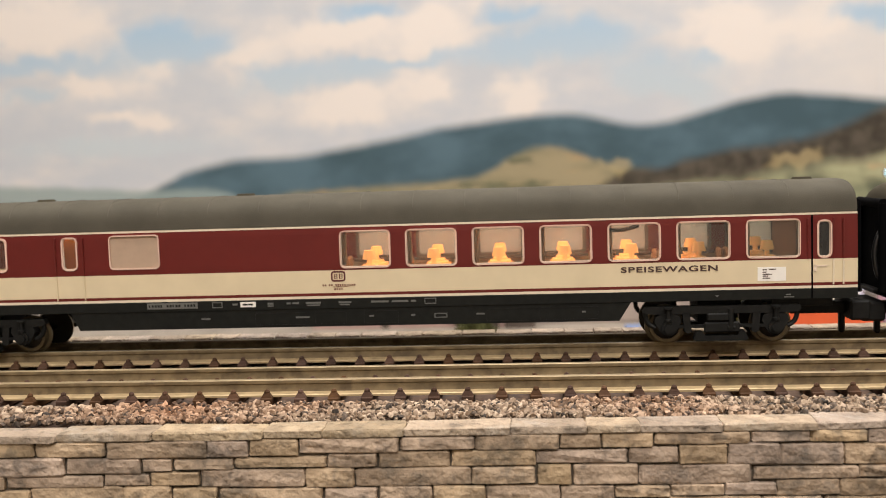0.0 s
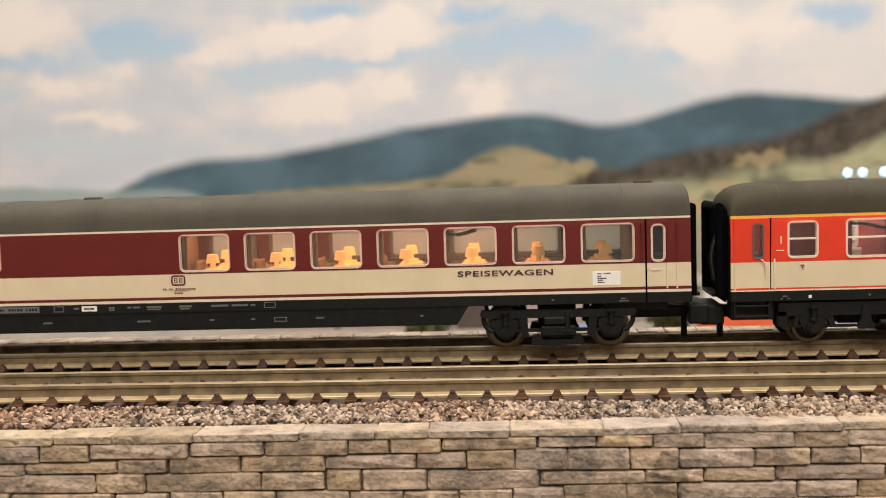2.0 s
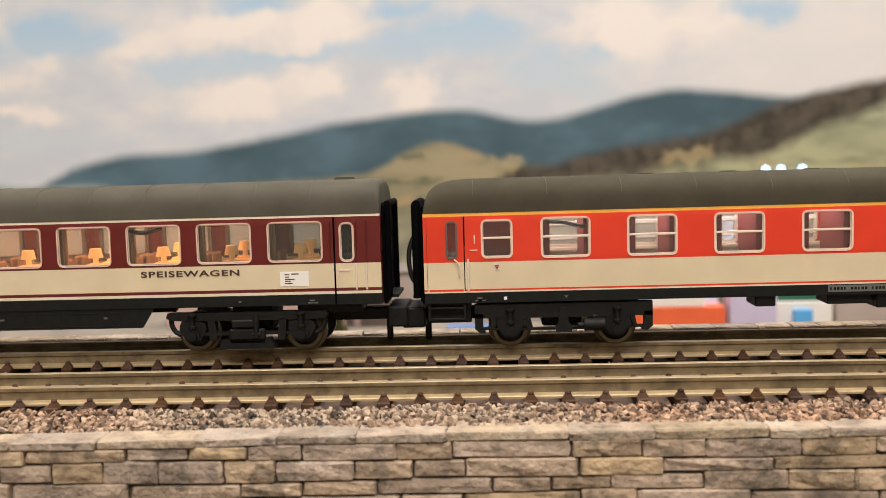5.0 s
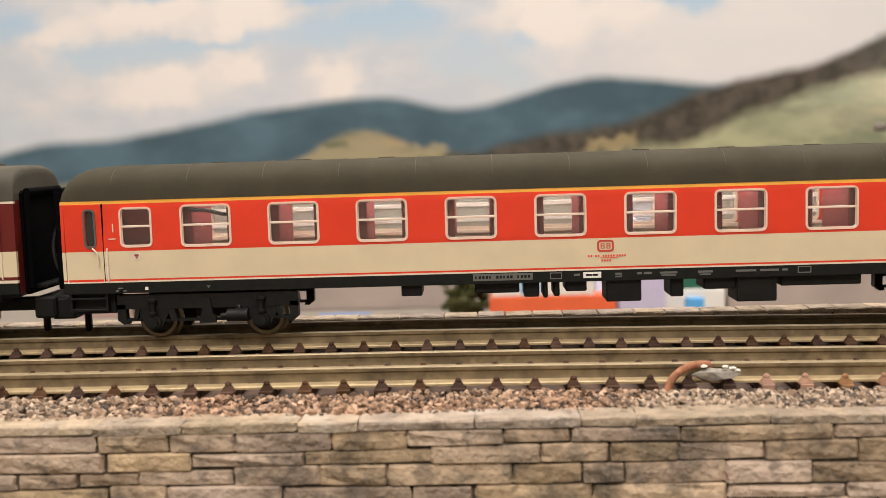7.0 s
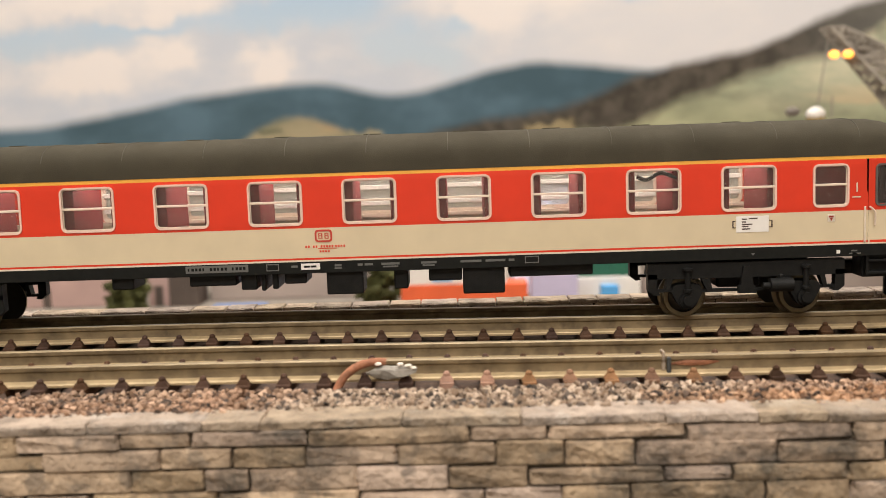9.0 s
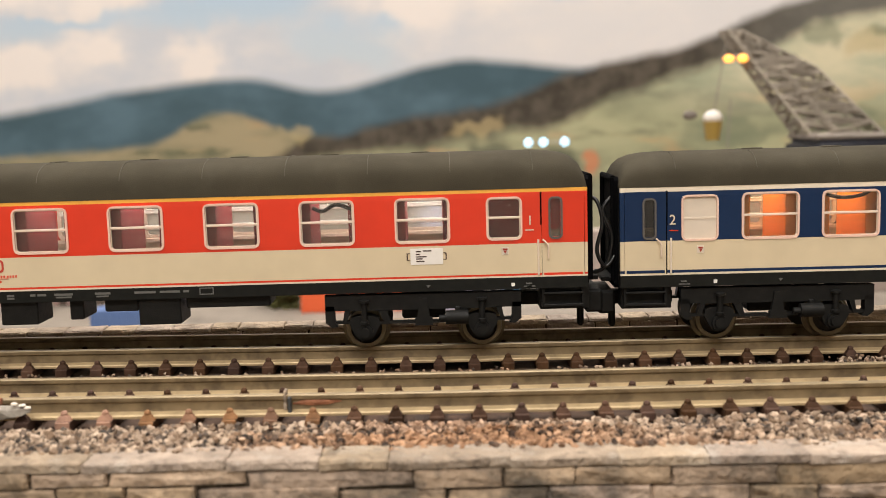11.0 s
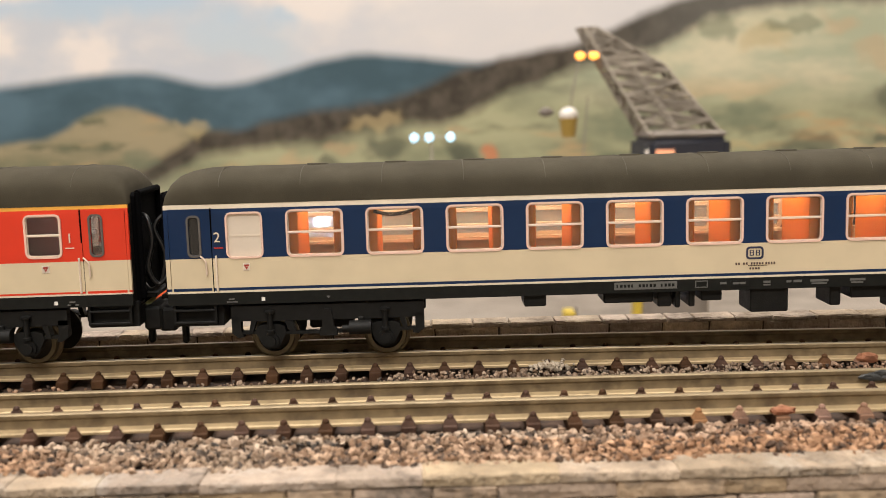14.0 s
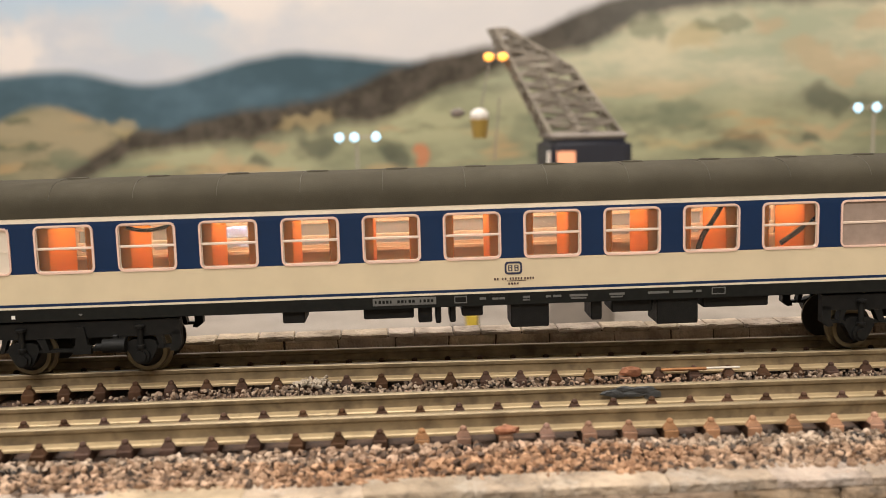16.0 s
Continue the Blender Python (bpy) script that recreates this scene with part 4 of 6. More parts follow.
def roof_vents(car, xs, w=2.0, arch=5.35, low=0.0):
    top = 24.1 + arch - low
    for x in xs:
        bm = bmesh.new()
        cyl(bm, (x, W / 2, top + 0.1), "z", w, 0.5, 20, w * 0.82)
        box(bm, x - w * 0.4, x + w * 0.4, W / 2 - w * 0.4, W / 2 + w * 0.4, top - 0.4, top + 0.05)
        for v in bm.verts:
            v.co.y = W / 2 + (v.co.y - W / 2) * 0.7
        part("roof_vent", bm, M_ROOF, car, smooth=35)


def inside_light(car, name, x0, x1, watts, col):
    """The lit strip under a coach roof; the red coach's is added as brightener."""
    part("light_strip", nb(x0, x1, 3.0, W - 3.0, 23.75, 23.95), glow("lit_strip_" + name, col, watts), car, "lit strip under the coach roof")


def under_gear(car, x0, pieces):
    for a, b, zlo, yy in pieces:
        bm = nb(x0 + a, x0 + b, yy, yy + 5.5, zlo, 9.95, b=0.18)
        part("underfloor_box", bm, M_UNDER, car)


# -- red and cream first-class coach --
RX, RL = 238.5, 166.4
wide = [(260.84 + 13.42 * k - 3.9 - RX, 260.84 + 13.42 * k + 3.9 - RX, 16.75, 23.2) for k in range(10)]
narrow = [(247.6 - RX, 252.6 - RX, 16.9, 23.05), (390.6 - RX, 395.7 - RX, 16.9, 23.05)]
dwin = [(242.0 - RX, 243.9 - RX, 17.0, 22.9), (399.4 - RX, 401.4 - RX, 17.0, 22.9)]
dopen = [(239.0 - RX, 245.0 - RX, 11.55, 23.5), (398.4 - RX, 404.5 - RX, 11.55, 23.5)]
BANDS = [(9.9, 0), (11.55, 4), (11.8, 1), (12.08, 2), (16.37, 1), (23.6, 3)]
red = coach_shell("first_class_coach", "red and cream model first-class railway coach on rails", RL, (RX, 0.2, -0.2), 0.0, 0.0025, 1.0, BANDS, (M_FRAME, M_RED, M_CREAM, M_ORANGE, M_WHITE), wide + narrow + [(a - 0.2, b + 0.2, c, d) for a, b, c, d in dopen], wide + narrow, arch=5.2)
for a in wide + narrow:
    window_unit(red, *a)
door(red, *dopen[0][:2], *dwin[0][:2], M_CREAM, M_RED, 16.37)
door(red, *dopen[1][:2], *dwin[1][:2], M_CREAM, M_RED, 16.37, handle_right=False)
for a in dopen:
    part("door_stripe", nb(a[0] + 0.3, a[1] - 0.3, 0.05, 0.12, 11.75, 12.1), M_RED, red)
    steps(red, a[0], a[1])
gangway(red, 0, -1, 2.0)
gangway(red, RL, 1, 1.2)
coupler(red, 0, -1, 3.6)
coupler(red, RL, 1, 2.2)
bogie(red, 260.3 - RX, 16.8, "coil", 0.3)
bogie(red, 381.4 - RX, 16.8, "coil", -0.75)
roof_vents(red, [261.3 - RX + 13.35 * k for k in range(10)], 1.6, 5.2, 0.22)
roof_ribs(red, [8 + 11.6 * k for k in range(14)], 5.2)
emblem(red, 321.2 - RX, 15.2, mat("badge_red", (0.5, 0.05, 0.03), 0.5, bump=0))
running_number(red, 321.3 - RX, 13.5, M_RED, "unreadable red stencilled characters")
tee_mark(red, 250.0 - RX, 15.5)
tee_mark(red, 393.2 - RX, 15.4)
sheet_mark(red, 382.1 - RX, 14.9)
lettering(red, "class_numeral", "1", 246.1 - RX, 19.3, 1.9, M_WHITE, "class numeral 1")
lettering(red, "class_numeral", "1", 396.3 - RX, 19.0, 1.9, M_WHITE, "class numeral 1")
for x in (245.8, 396.1):
    bars(red, "numeral_underline", [(x - RX, 1.2)], 18.2, 0.14, M_WHITE)
end_marks(red, 251.0 - RX, 246.5 - RX, 260.8 - RX)
end_marks(red, 394.0 - RX, 395.8 - RX, 382.2 - RX)
sole_print(red, 301.2 - RX)
under_gear(red, -RX, [(290.2, 293.4, 8.2, 0.6), (301.4, 308.2, 8.3, 0.9), (308.9, 311.2, 7.6, 0.8), (311.8, 312.5, 7.4, 0.8), (313.4, 314.3, 7.6, 0.8), (315.2, 318.4, 8.3, 0.8), (321.3, 326.6, 6.6, 0.5),
                      (331.0, 333.0, 7.1, 0.8), (336.0, 340.8, 8.1, 0.8), (340.9, 346.9, 6.1, 0.5), (347.6, 359.6, 8.3, 0.9)])

# inside: compartment walls and benches, corridor on the far side
def compartments(car, centres, half, m, label, thick):
    for i, c in enumerate(centres):
        walls = ((c - half, c - half + thick), (c + half - thick, c + half))
        for x0, x1 in walls:
            bm = bmesh.new()
            box(bm, x0, x1, 1.3, W - 5.0, 15.0, 23.6, b=0.12)
            box(bm, x0 - (0 if x0 < c else 1.0), x1 + (1.0 if x0 < c else 0), 1.3, W - 5.0, 11.2, 15.0, b=0.35)
            part("bench_seat", bm, m, car, label if i == 0 else "")


compartments(red, [261.1 + 13.42 * k - RX for k in range(10)], 6.65, M_SEAT_M, "maroon moulded compartment seats", 4.0)
for x in (249.0, 393.0):
    part("inner_panel", nb(x - 4.6 - RX, x + 4.2 - RX, 3.2, 3.8, 11.2, 23.4), M_SEAT_M, red, "maroon inner wall behind the end window")
# strip added only to brighten the seats and far windows of this coach
inside_light(red, "first", 6, RL - 6, 4.6, (1.0, 0.93, 0.84))

# -- blue and cream second-class coach --
BX, BL, BANG = 409.65, 165.5, -2.1
c0 = 21.45
wide = [(c0 + 11.38 * k - 4.1, c0 + 11.38 * k + 4.1, 16.4, 23.1) for k in range(11)]
narrow = [(8.75, 14.05, 16.4, 22.95)]
dopen = [(0.6, 6.75, 11.55, 23.5)]
BANDS = [(9.9, 0), (11.6, 4), (11.9, 1), (12.3, 2), (16.5, 1), (23.45, 3)]
blue = coach_shell("second_class_coach", "navy blue and cream model second-class railway coach on rails", BL, (BX, 0.75, -0.15), BANG, 0.0045, 0.983, BANDS, (M_FRAME, M_BLUE, M_CREAM, M_WHITE, M_WHITE), wide + narrow + [(a - 0.2, b + 0.2, c, d) for a, b, c, d in dopen], wide, arch=4.75)
# last window: a sheet behind the frame imitates the dim inside
for k, a in enumerate(wide):
    window_unit(blue, *a, backing=M_DIMINSIDE if k == 10 else None)
nw = window_unit(blue, *narrow[0], bar=False, backing=M_FROST)
part("cross_bar", nb(narrow[0][0] + 0.25, narrow[0][1] - 0.25, 0.12, 0.2, 19.5, 19.75), M_FROST, nw)
door(blue, *dopen[0][:2], 3.2, 5.2, M_CREAM, M_BLUE, 16.5, wz=(16.7, 22.6))
part("door_stripe", nb(0.9, 6.4, 0.05, 0.12, 11.9, 12.3), M_BLUE, blue)
steps(blue, 0.5, 6.8)
gangway(blue, 0, -1, 1.0)
gangway(blue, BL, 1)
coupler(blue, 0, -1, 2.2)
bogie(blue, 22.7, 16.6, "coil", -0.5)
bogie(blue, BL - 22.6, 16.6, "coil", -1.05)
roof_vents(blue, [21.2 + 11.7 * k for k in range(12)], 1.9, 4.75, 0.18)
roof_ribs(blue, [8 + 11.6 * k for k in range(14)], 4.75)
emblem(blue, 84.1, 15.1, mat("badge_navy", (0.02, 0.025, 0.06), 0.5, bump=0))
running_number(blue, 84.1, 13.4, M_PRINT_D, "unreadable dark stencilled characters")
tee_mark(blue, 11.5, 15.2)
lettering(blue, "class_numeral", "2", 7.0, 18.8, 2.0, M_WHITE, "class numeral 2")
bars(blue, "numeral_underline", [(7.0, 1.3)], 17.9, 0.14, M_RED)
end_marks(blue, 13.4, 8.4, 23.0)
sole_print(blue, 64.0, M_UNDER, M_PRINT_G)
under_gear(blue, 0, [(51.1, 54.3, 8.2, 0.6), (62.6, 69.8, 8.3, 0.9), (70.4, 72.4, 7.6, 0.8), (72.9, 73.7, 7.4, 0.8), (74.9, 75.8, 7.5, 0.8), (76.7, 79.7, 8.3, 0.8), (83.7, 89.2, 6.5, 0.5), (95.3, 96.9, 7.1, 0.8), (98.3, 104.2, 8.1, 0.8),
                     (104.8, 110.8, 6.2, 0.5), (111.6, 121.2, 8.3, 0.9)])
compartments(blue, [c0 + 11.38 * k for k in range(11)], 5.64, M_SEAT_O, "orange moulded compartment seats", 3.1)
inside_light(blue, "second", 16, BL - 6, 4.4, (1.0, 0.74, 0.45))

# -- maroon and cream dining car --
SX, SL = 58.0, 174.2
big = [(150.7 + 11.33 * k - 4.4 - SX, 150.7 + 11.33 * k + 4.4 - SX, 16.75, 23.2) for k in range(7)]
other = [(105.7 - SX, 114.7 - SX, 17.4, 23.4), (79.0 - SX, 87.2 - SX, 17.4, 23.4), (66.0 - SX, 74.2 - SX, 17.4, 23.4)]
slim = [(97.1 - SX, 100.0 - SX, 17.4, 23.3), (225.7 - SX, 228.1 - SX, 16.6, 22.9)]
BANDS = [(9.9, 0), (11.6, 4), (12.05, 1), (12.55, 2), (16.45, 1), (23.75, 3)]
din = coach_shell("dining_car", "maroon and cream model dining car with lit table lamps", SL, (SX - 0.35, 1.0, -0.3), -0.6, 0.0027, 1.0, BANDS, (M_FRAME, M_MAROON, M_CREAM, M_WHITE, M_WHITE), big + other + slim, big + other[1:], roof_sharp=True)
for a in big:
    window_unit(din, *a, bar=False, fr=0.2, m=M_DFRAME)
window_unit(din, *other[0], bar=False, backing=M_CURTAIN, fr=0.22, m=M_DFRAME)
for a in other[1:]:
    window_unit(din, *a, bar=False)
for a in slim:
    window_unit(din, *a, bar=False, dark=a[0] > 100, r=1.0, fr=0.24, m=M_DFRAME)
lettering(din, "lettering", "SPEISEWAGEN", 193.7 - SX, 14.9, 1.3, M_PRINT_D, "dark lettering on cream", width=15.9, bold=0.03, gap=1.12)
sheet_mark(din, 218.4 - SX, 14.1, brackets=False)
emblem(din, 145.9 - SX, 15.4, mat("badge_maroon", (0.10, 0.02, 0.02), 0.5, bump=0))
running_number(din, 145.9 - SX, 13.7, M_MAROON, "unreadable dark red stencilled characters")
end_marks(din, 0, 220.4 - SX, 209.5 - SX)
sole_print(din, 112.0 - SX)
for x in (224.9 - SX,):
    part("door_gap", nb(x - 0.14, x + 0.14, -0.03, 0.1, 9.95, 23.7), M_RUBBER, din)
for x, m in ((228.3 - SX, M_WHITE), (229.9 - SX, M_WHITE), (101.0 - SX, M_CREAM), (96.0 - SX, M_CREAM)):
    part("door_rail", nb(x - 0.12, x + 0.12, -0.2, 0.02, 12.2, 16.4, b=0.05), m, din)
for x, m in ((228.3 - SX, M_MAROON), (229.9 - SX, M_MAROON), (224.2 - SX, M_MAROON), (101.0 - SX, M_MAROON), (96.0 - SX, M_MAROON)):
    part("door_rail", nb(x - 0.12, x + 0.12, -0.2, 0.02, 16.5, 23.2, b=0.05), m, din)
bm = bmesh.new()
box(bm, 225.2 - SX, 227.2 - SX, -0.12, 0, 15.2, 15.4)
box(bm, 225.2 - SX, 225.6 - SX, -0.12, 0, 14.4, 15.4)
part("door_handle", bm, M_CHROME, din)
# deep skirt between the bogies
for y in (0.15, W - 0.75):
    bm = bmesh.new()
    prism(bm, [(98.0 - SX, 9.9), (99.6 - SX, 6.75), (193.4 - SX, 6.75), (195.4 - SX, 9.9)], y, y + 0.6)
    part("skirt", bm, M_FRAME, din, "black side skirt with hatch lines")
for x, w in ((131, 9), (141.5, 5.5), (150, 6), (171, 9), (180, 10)):
    part("skirt_hatch", ring(bmesh.new(), round_rect(x - SX, x + w - SX, 7.1, 9.3, 0.2, 2), round_rect(x + 0.12 - SX, x + w - 0.12 - SX, 7.22, 9.18, 0.15, 2), 0.10, 0.2), M_UNDER, din)
bars(din, "skirt_marks", [(121.5 - SX, 1.6), (138.2 - SX, 2.4), (151.0 - SX, 0.8), (158.2 - SX, 0.7), (169.4 - SX, 1.4), (187.2 - SX, 0.6)], 8.3, 0.28, M_PRINT_G, y=0.08)
part("skirt_frame", ring(bmesh.new(), round_rect(162.2 - SX, 164.4 - SX, 7.9, 8.7, 0.05, 1), round_rect(162.35 - SX, 164.25 - SX, 8.05, 8.55, 0.03, 1), 0.08, 0.16), M_PRINT_G, din)
gangway(din, SL, 1, 1.4)
gangway(din, 0, -1)
coupler(din, SL, 1, 3.0)
part("end_beam", nb(SL - 13.5, SL - 3.5, 1.6, W - 1.6, 8.4, 9.9, b=0.15), M_UNDER, din)
bogie(din, 210.3 - SX, 17.6, "leaf", 0.3)
bogie(din, 80.0 - SX, 17.6, "leaf", 0.6)
roof_vents(din, [225.6 - SX, 128.0 - SX, 90.7 - SX], 1.9)
roof_ribs(din, [12 + 8.9 * k for k in range(18)])
part("light_bulb_panel", nb(20, 150, 3.0, W - 3.0, 23.75, 23.95), glow("lit_strip_dining", (1.0, 0.56, 0.32), 3.0), din, "lit strip under the coach roof")
# corridor wall of the kitchen part, dining tables with lamps and chairs
# orange panel added so that the slim window looks lit from inside
part("inner_panel", nb(35, 45.5, 4.2, 4.8, 11.2, 23.4), M_SEAT_O, din, "orange panel added behind the slim window as its warm glow")
part("kitchen_wall", nb(46, 84, 2.0, 2.6, 11.2, 23.4), M_TAN, din, "tan inner wall of the galley")
part("end_partition", nb(164.5, 165.1, 0.9, W - 0.9, 11.2, 23.4), M_TAN, din)
part("end_partition", nb(85.6, 86.2, 0.9, W - 0.9, 11.2, 23.4), M_TAN, din)
# weak glow on the table tops imitates the light of their lamps
M_TABLE = glow("yellow_table_top_lamplight_glow", (1.0, 0.55, 0.20), 0.08)
for k in range(7):
    xc = 150.7 + 11.33 * k - SX
    for yl in (4.4, 13.0):
        t = part("dining_table", nb(xc - 2.3, xc + 2.3, yl - 2.4, yl + 2.4, 15.55, 16, b=0.15), M_TABLE, din, "yellow dining table with a lamp, lamplight added as glow")
        part("table_leg", nb(xc - 0.4, xc + 0.4, yl - 0.4, yl + 0.4, 11.2, 15.65), M_TAN, t)
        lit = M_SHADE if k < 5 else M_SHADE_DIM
        # the foot is no lamp: its glow stands for lamplight on it
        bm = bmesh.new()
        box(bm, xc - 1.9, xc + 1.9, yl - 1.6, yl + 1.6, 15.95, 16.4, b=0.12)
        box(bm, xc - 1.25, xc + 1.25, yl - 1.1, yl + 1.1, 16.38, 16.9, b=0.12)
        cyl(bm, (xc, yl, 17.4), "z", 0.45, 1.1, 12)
        part("lamp_foot", bm, lit, t, "yellow stepped lamp foot, lamplight added as glow")
        part("lamp_shade", cyl(bmesh.new(), (xc, yl, 18.6), "z", 1.2, 1.5, 20, 0.88), lit, t, "yellow lamp shade", smooth=40)
        for d in (-1, 1):
            bm = bmesh.new()
            xs = xc + d * 4.3
            box(bm, xs - 0.9, xs + 0.9, yl - 2.2, yl + 2.2, 11.2, 14.6, b=0.3)
            box(bm, min(xs + d * 0.4, xs + d * 1.1), max(xs + d * 0.4, xs + d * 1.1), yl - 2.2, yl + 2.2, 14.3, 17.6, b=0.3)
            part("dining_chair", bm, M_TAN, din)
    # tied-back curtain beside each window
    bm = bmesh.new()
    for j in range(4):
        cyl(bm, (xc - 5.0 + 0.42 * j, 1.6 + 0.12 * (j % 2), 19.9), "z", 0.32, 6.6, 10)
    part("curtain", bm, M_TAN, din, "tan window curtain", smooth=40)

# ---- tracks ----
GAUGE = 4.6  # half the distance between the rails


def track(name, off, phase, pitch, label, creep, lat=lambda s: 0.0):
    tr = empty(name, 0, 0, 0)
    tagged(tr, label, "railway track", "tracks")
    for o in (off - GAUGE, off + GAUGE):
        prof = [(-1.15, -0.5), (-1.15, -0.22), (-1.05, -0.1), (-0.32, 0.16), (-0.24, 0.4), (-0.24, 1.2), (-0.45, 1.42), (-0.45, 1.86), (-0.36, 1.98), (-0.2, 2.0), (0.2, 2.0), (0.36, 1.98), (0.45, 1.86), (0.45, 1.42), (0.24, 1.2), (0.24, 0.4),
                (0.32, 0.16), (1.05, -0.1), (1.15, -0.22), (1.15, -0.5)]
        bm = drawn([(o + a, z, sag) for a, z in prof], lat)
        for f in bm.faces:
            c = f.calc_center_median()
            f.material_index = 2 if c.z - sag(c.x) > 1.9 else 1 if c.z - sag(c.x) > 0.2 else 0
        part("rail", bm, (M_RAIL, M_WEB, M_RAILTOP), tr, "nickel silver rail with bright top and dull web", smooth=25)
    # sleeper with a tent-shaped chair and a round bolt head on either side of each rail
    bm = bmesh.new()
    box(bm, -0.88, 0.88, -7.0, 7.0, -1.75, -0.5, b=0.12)
    for o in (-GAUGE, GAUGE):
        for d in (-1, 1):
            yc = o + d * 1.5
            q = bmesh.ops.create_cone(bm, cap_ends=True, segments=4, radius1=1.24, radius2=0.68, depth=0.66, matrix=Matrix.Translation((0, yc, -0.2)) @ Matrix.Rotation(radians(45), 4, "Z"))
            for v in q["verts"]:
                v.co.y = yc + (v.co.y - yc) * 0.62
            bmesh.ops.create_uvsphere(bm, u_segments=8, v_segments=5, radius=0.46, matrix=Matrix.Translation((0, o + d * 1.36, 0.27)))
    for f in bm.faces:
        f.material_index = 1 if f.calc_center_median().y < -GAUGE - 0.3 else 0
    first = part("sleeper", bm, (M_TIE, M_TIE), tr)
    rusty = first.data.copy()
    rusty.materials[1] = M_TIE_RUST
    k = math.ceil((S_A + 2 - phase) / pitch)
    used = False
    while phase + k * pitch < S_B - 2:
        s = phase + k * pitch
        s += creep(s) * pitch
        x, y = bend(s, off + lat(s))
        m = pose(x * MM, y * MM, (sag(s) + random.uniform(-0.08, 0.05)) * MM, 0, 0, turn_at(s) + random.uniform(-0.6, 0.6))
        if not used:
            first.matrix_local = m
            used = True
        else:
            stain = (478 < s < 545 and off < 0) or (off < 0 and 335 < s < 370) or (505 < s < 512 and off > 0)
            share("sleeper", rusty if stain else first.data, tr, m)
        k += 1
    return tr


# the sleepers lie a little wider apart towards the left end of either track
track("railway_track", TRAIN_Y, -0.336, 4.984, "model railway track with brown plastic sleepers under the train", lambda s: 0.8 * ease(s, 60, 190) - 0.78, drift)
track("railway_track", FRONT_Y, -1.727, 5.002, "empty model railway track with brown plastic sleepers", lambda s: 0.4 * ease(s, 90, 145) - 0.4 + 0.14 * ease(s, 200, 240) - 0.2 * ease(s, 275, 380) + 0.06 * ease(s, 385, 410))

# ---- ballast grains ----
ICO = bmesh.new()
bmesh.ops.create_icosphere(ICO, subdivisions=1, radius=1)
ICO_V = np.array([v.co[:] for v in ICO.verts])
ICO_F = np.array([[v.index for v in f.verts] for f in ICO.faces])
ICO.free()
rng = np.random.default_rng(4)


def grains(name, spots, label, size=(0.22, 0.56)):
    """spots: rows of (s, offset, z)."""
    vs, fs = [], []
    for i, (s, o, z) in enumerate(spots):
        x, y = bend(s, o)
        r = rng.uniform(*size) * rng.uniform(0.75, 1.25, 3)
        q = Euler(rng.uniform(0, 6.28, 3)).to_matrix()
        v = (ICO_V * rng.uniform(0.45, 1.35, (12, 1)) * r) @ np.array(q) + (x, y, z)
        vs.append(v)
        fs.append(ICO_F + 12 * i)
    me = bpy.data.meshes.new(name)
    me.from_pydata((np.concatenate(vs) * MM).tolist(), [], np.concatenate(fs).tolist())
    me.materials.append(M_BALLAST)
    return tagged(new(name, me), label, "ballast", kind="stuff")


def shoulder(s, o):
    """Height of the front ballast by its offset: from the sleeper ends to the top of the wall."""
    t = min(1.0, max(0.0, (-24.5 - o) / 11.5))
    return (sag(s) - 0.9) * (1 - t) + (wall_top(s) - 0.1) * t


n = 22000
spots = [(s, o, shoulder(s, o) - 0.4 + 0.5 * u + 0.35 * math.sin(s * 0.11 + o) * 0.5) for s, o, u in zip(rng.uniform(70, 575, n), rng.uniform(-37.0, -25.2, n), rng.uniform(0, 1, n))]
low = [p for p in spots if p[0] > 360 and p[1] < -29.0 + 1.5 * math.sin(p[0] * 0.13)]
grains("ballast", [p for p in spots if not (p[0] > 360 and p[1] < -29.0 + 1.5 * math.sin(p[0] * 0.13))], "coarse pinkish-grey ballast of crushed stone grains")
grains("ballast", low, "reddish-brown ballast along the retaining wall").data.materials[0] = M_BALLAST_RED
n = 4200
spots = [(s, o, sag(s) - 1.6 + 0.6 * u) for s, o, u in zip(rng.uniform(70, 575, n), rng.uniform(-10.0, 1.6, n), rng.uniform(0, 1, n))]
spots += [(s, o, sag(s) - 1.1 + 0.6 * u) for s, o, u in zip(rng.uniform(440, 575, 2600), rng.uniform(-9.0, 2.0, 2600), rng.uniform(0, 1, 2600))]
grains("ballast", spots, "fine grey ballast between the two tracks", (0.17, 0.38))
n = 1500
spots = [(s, o, sag(s) - 1.6 + 0.4 * u) for s, o, u in zip(rng.uniform(70, 575, n), rng.uniform(14.5, 20.0, n), rng.uniform(0, 1, n))]
grains("ballast", spots, "sparse dark ballast along the low stone wall", (0.25, 0.5))

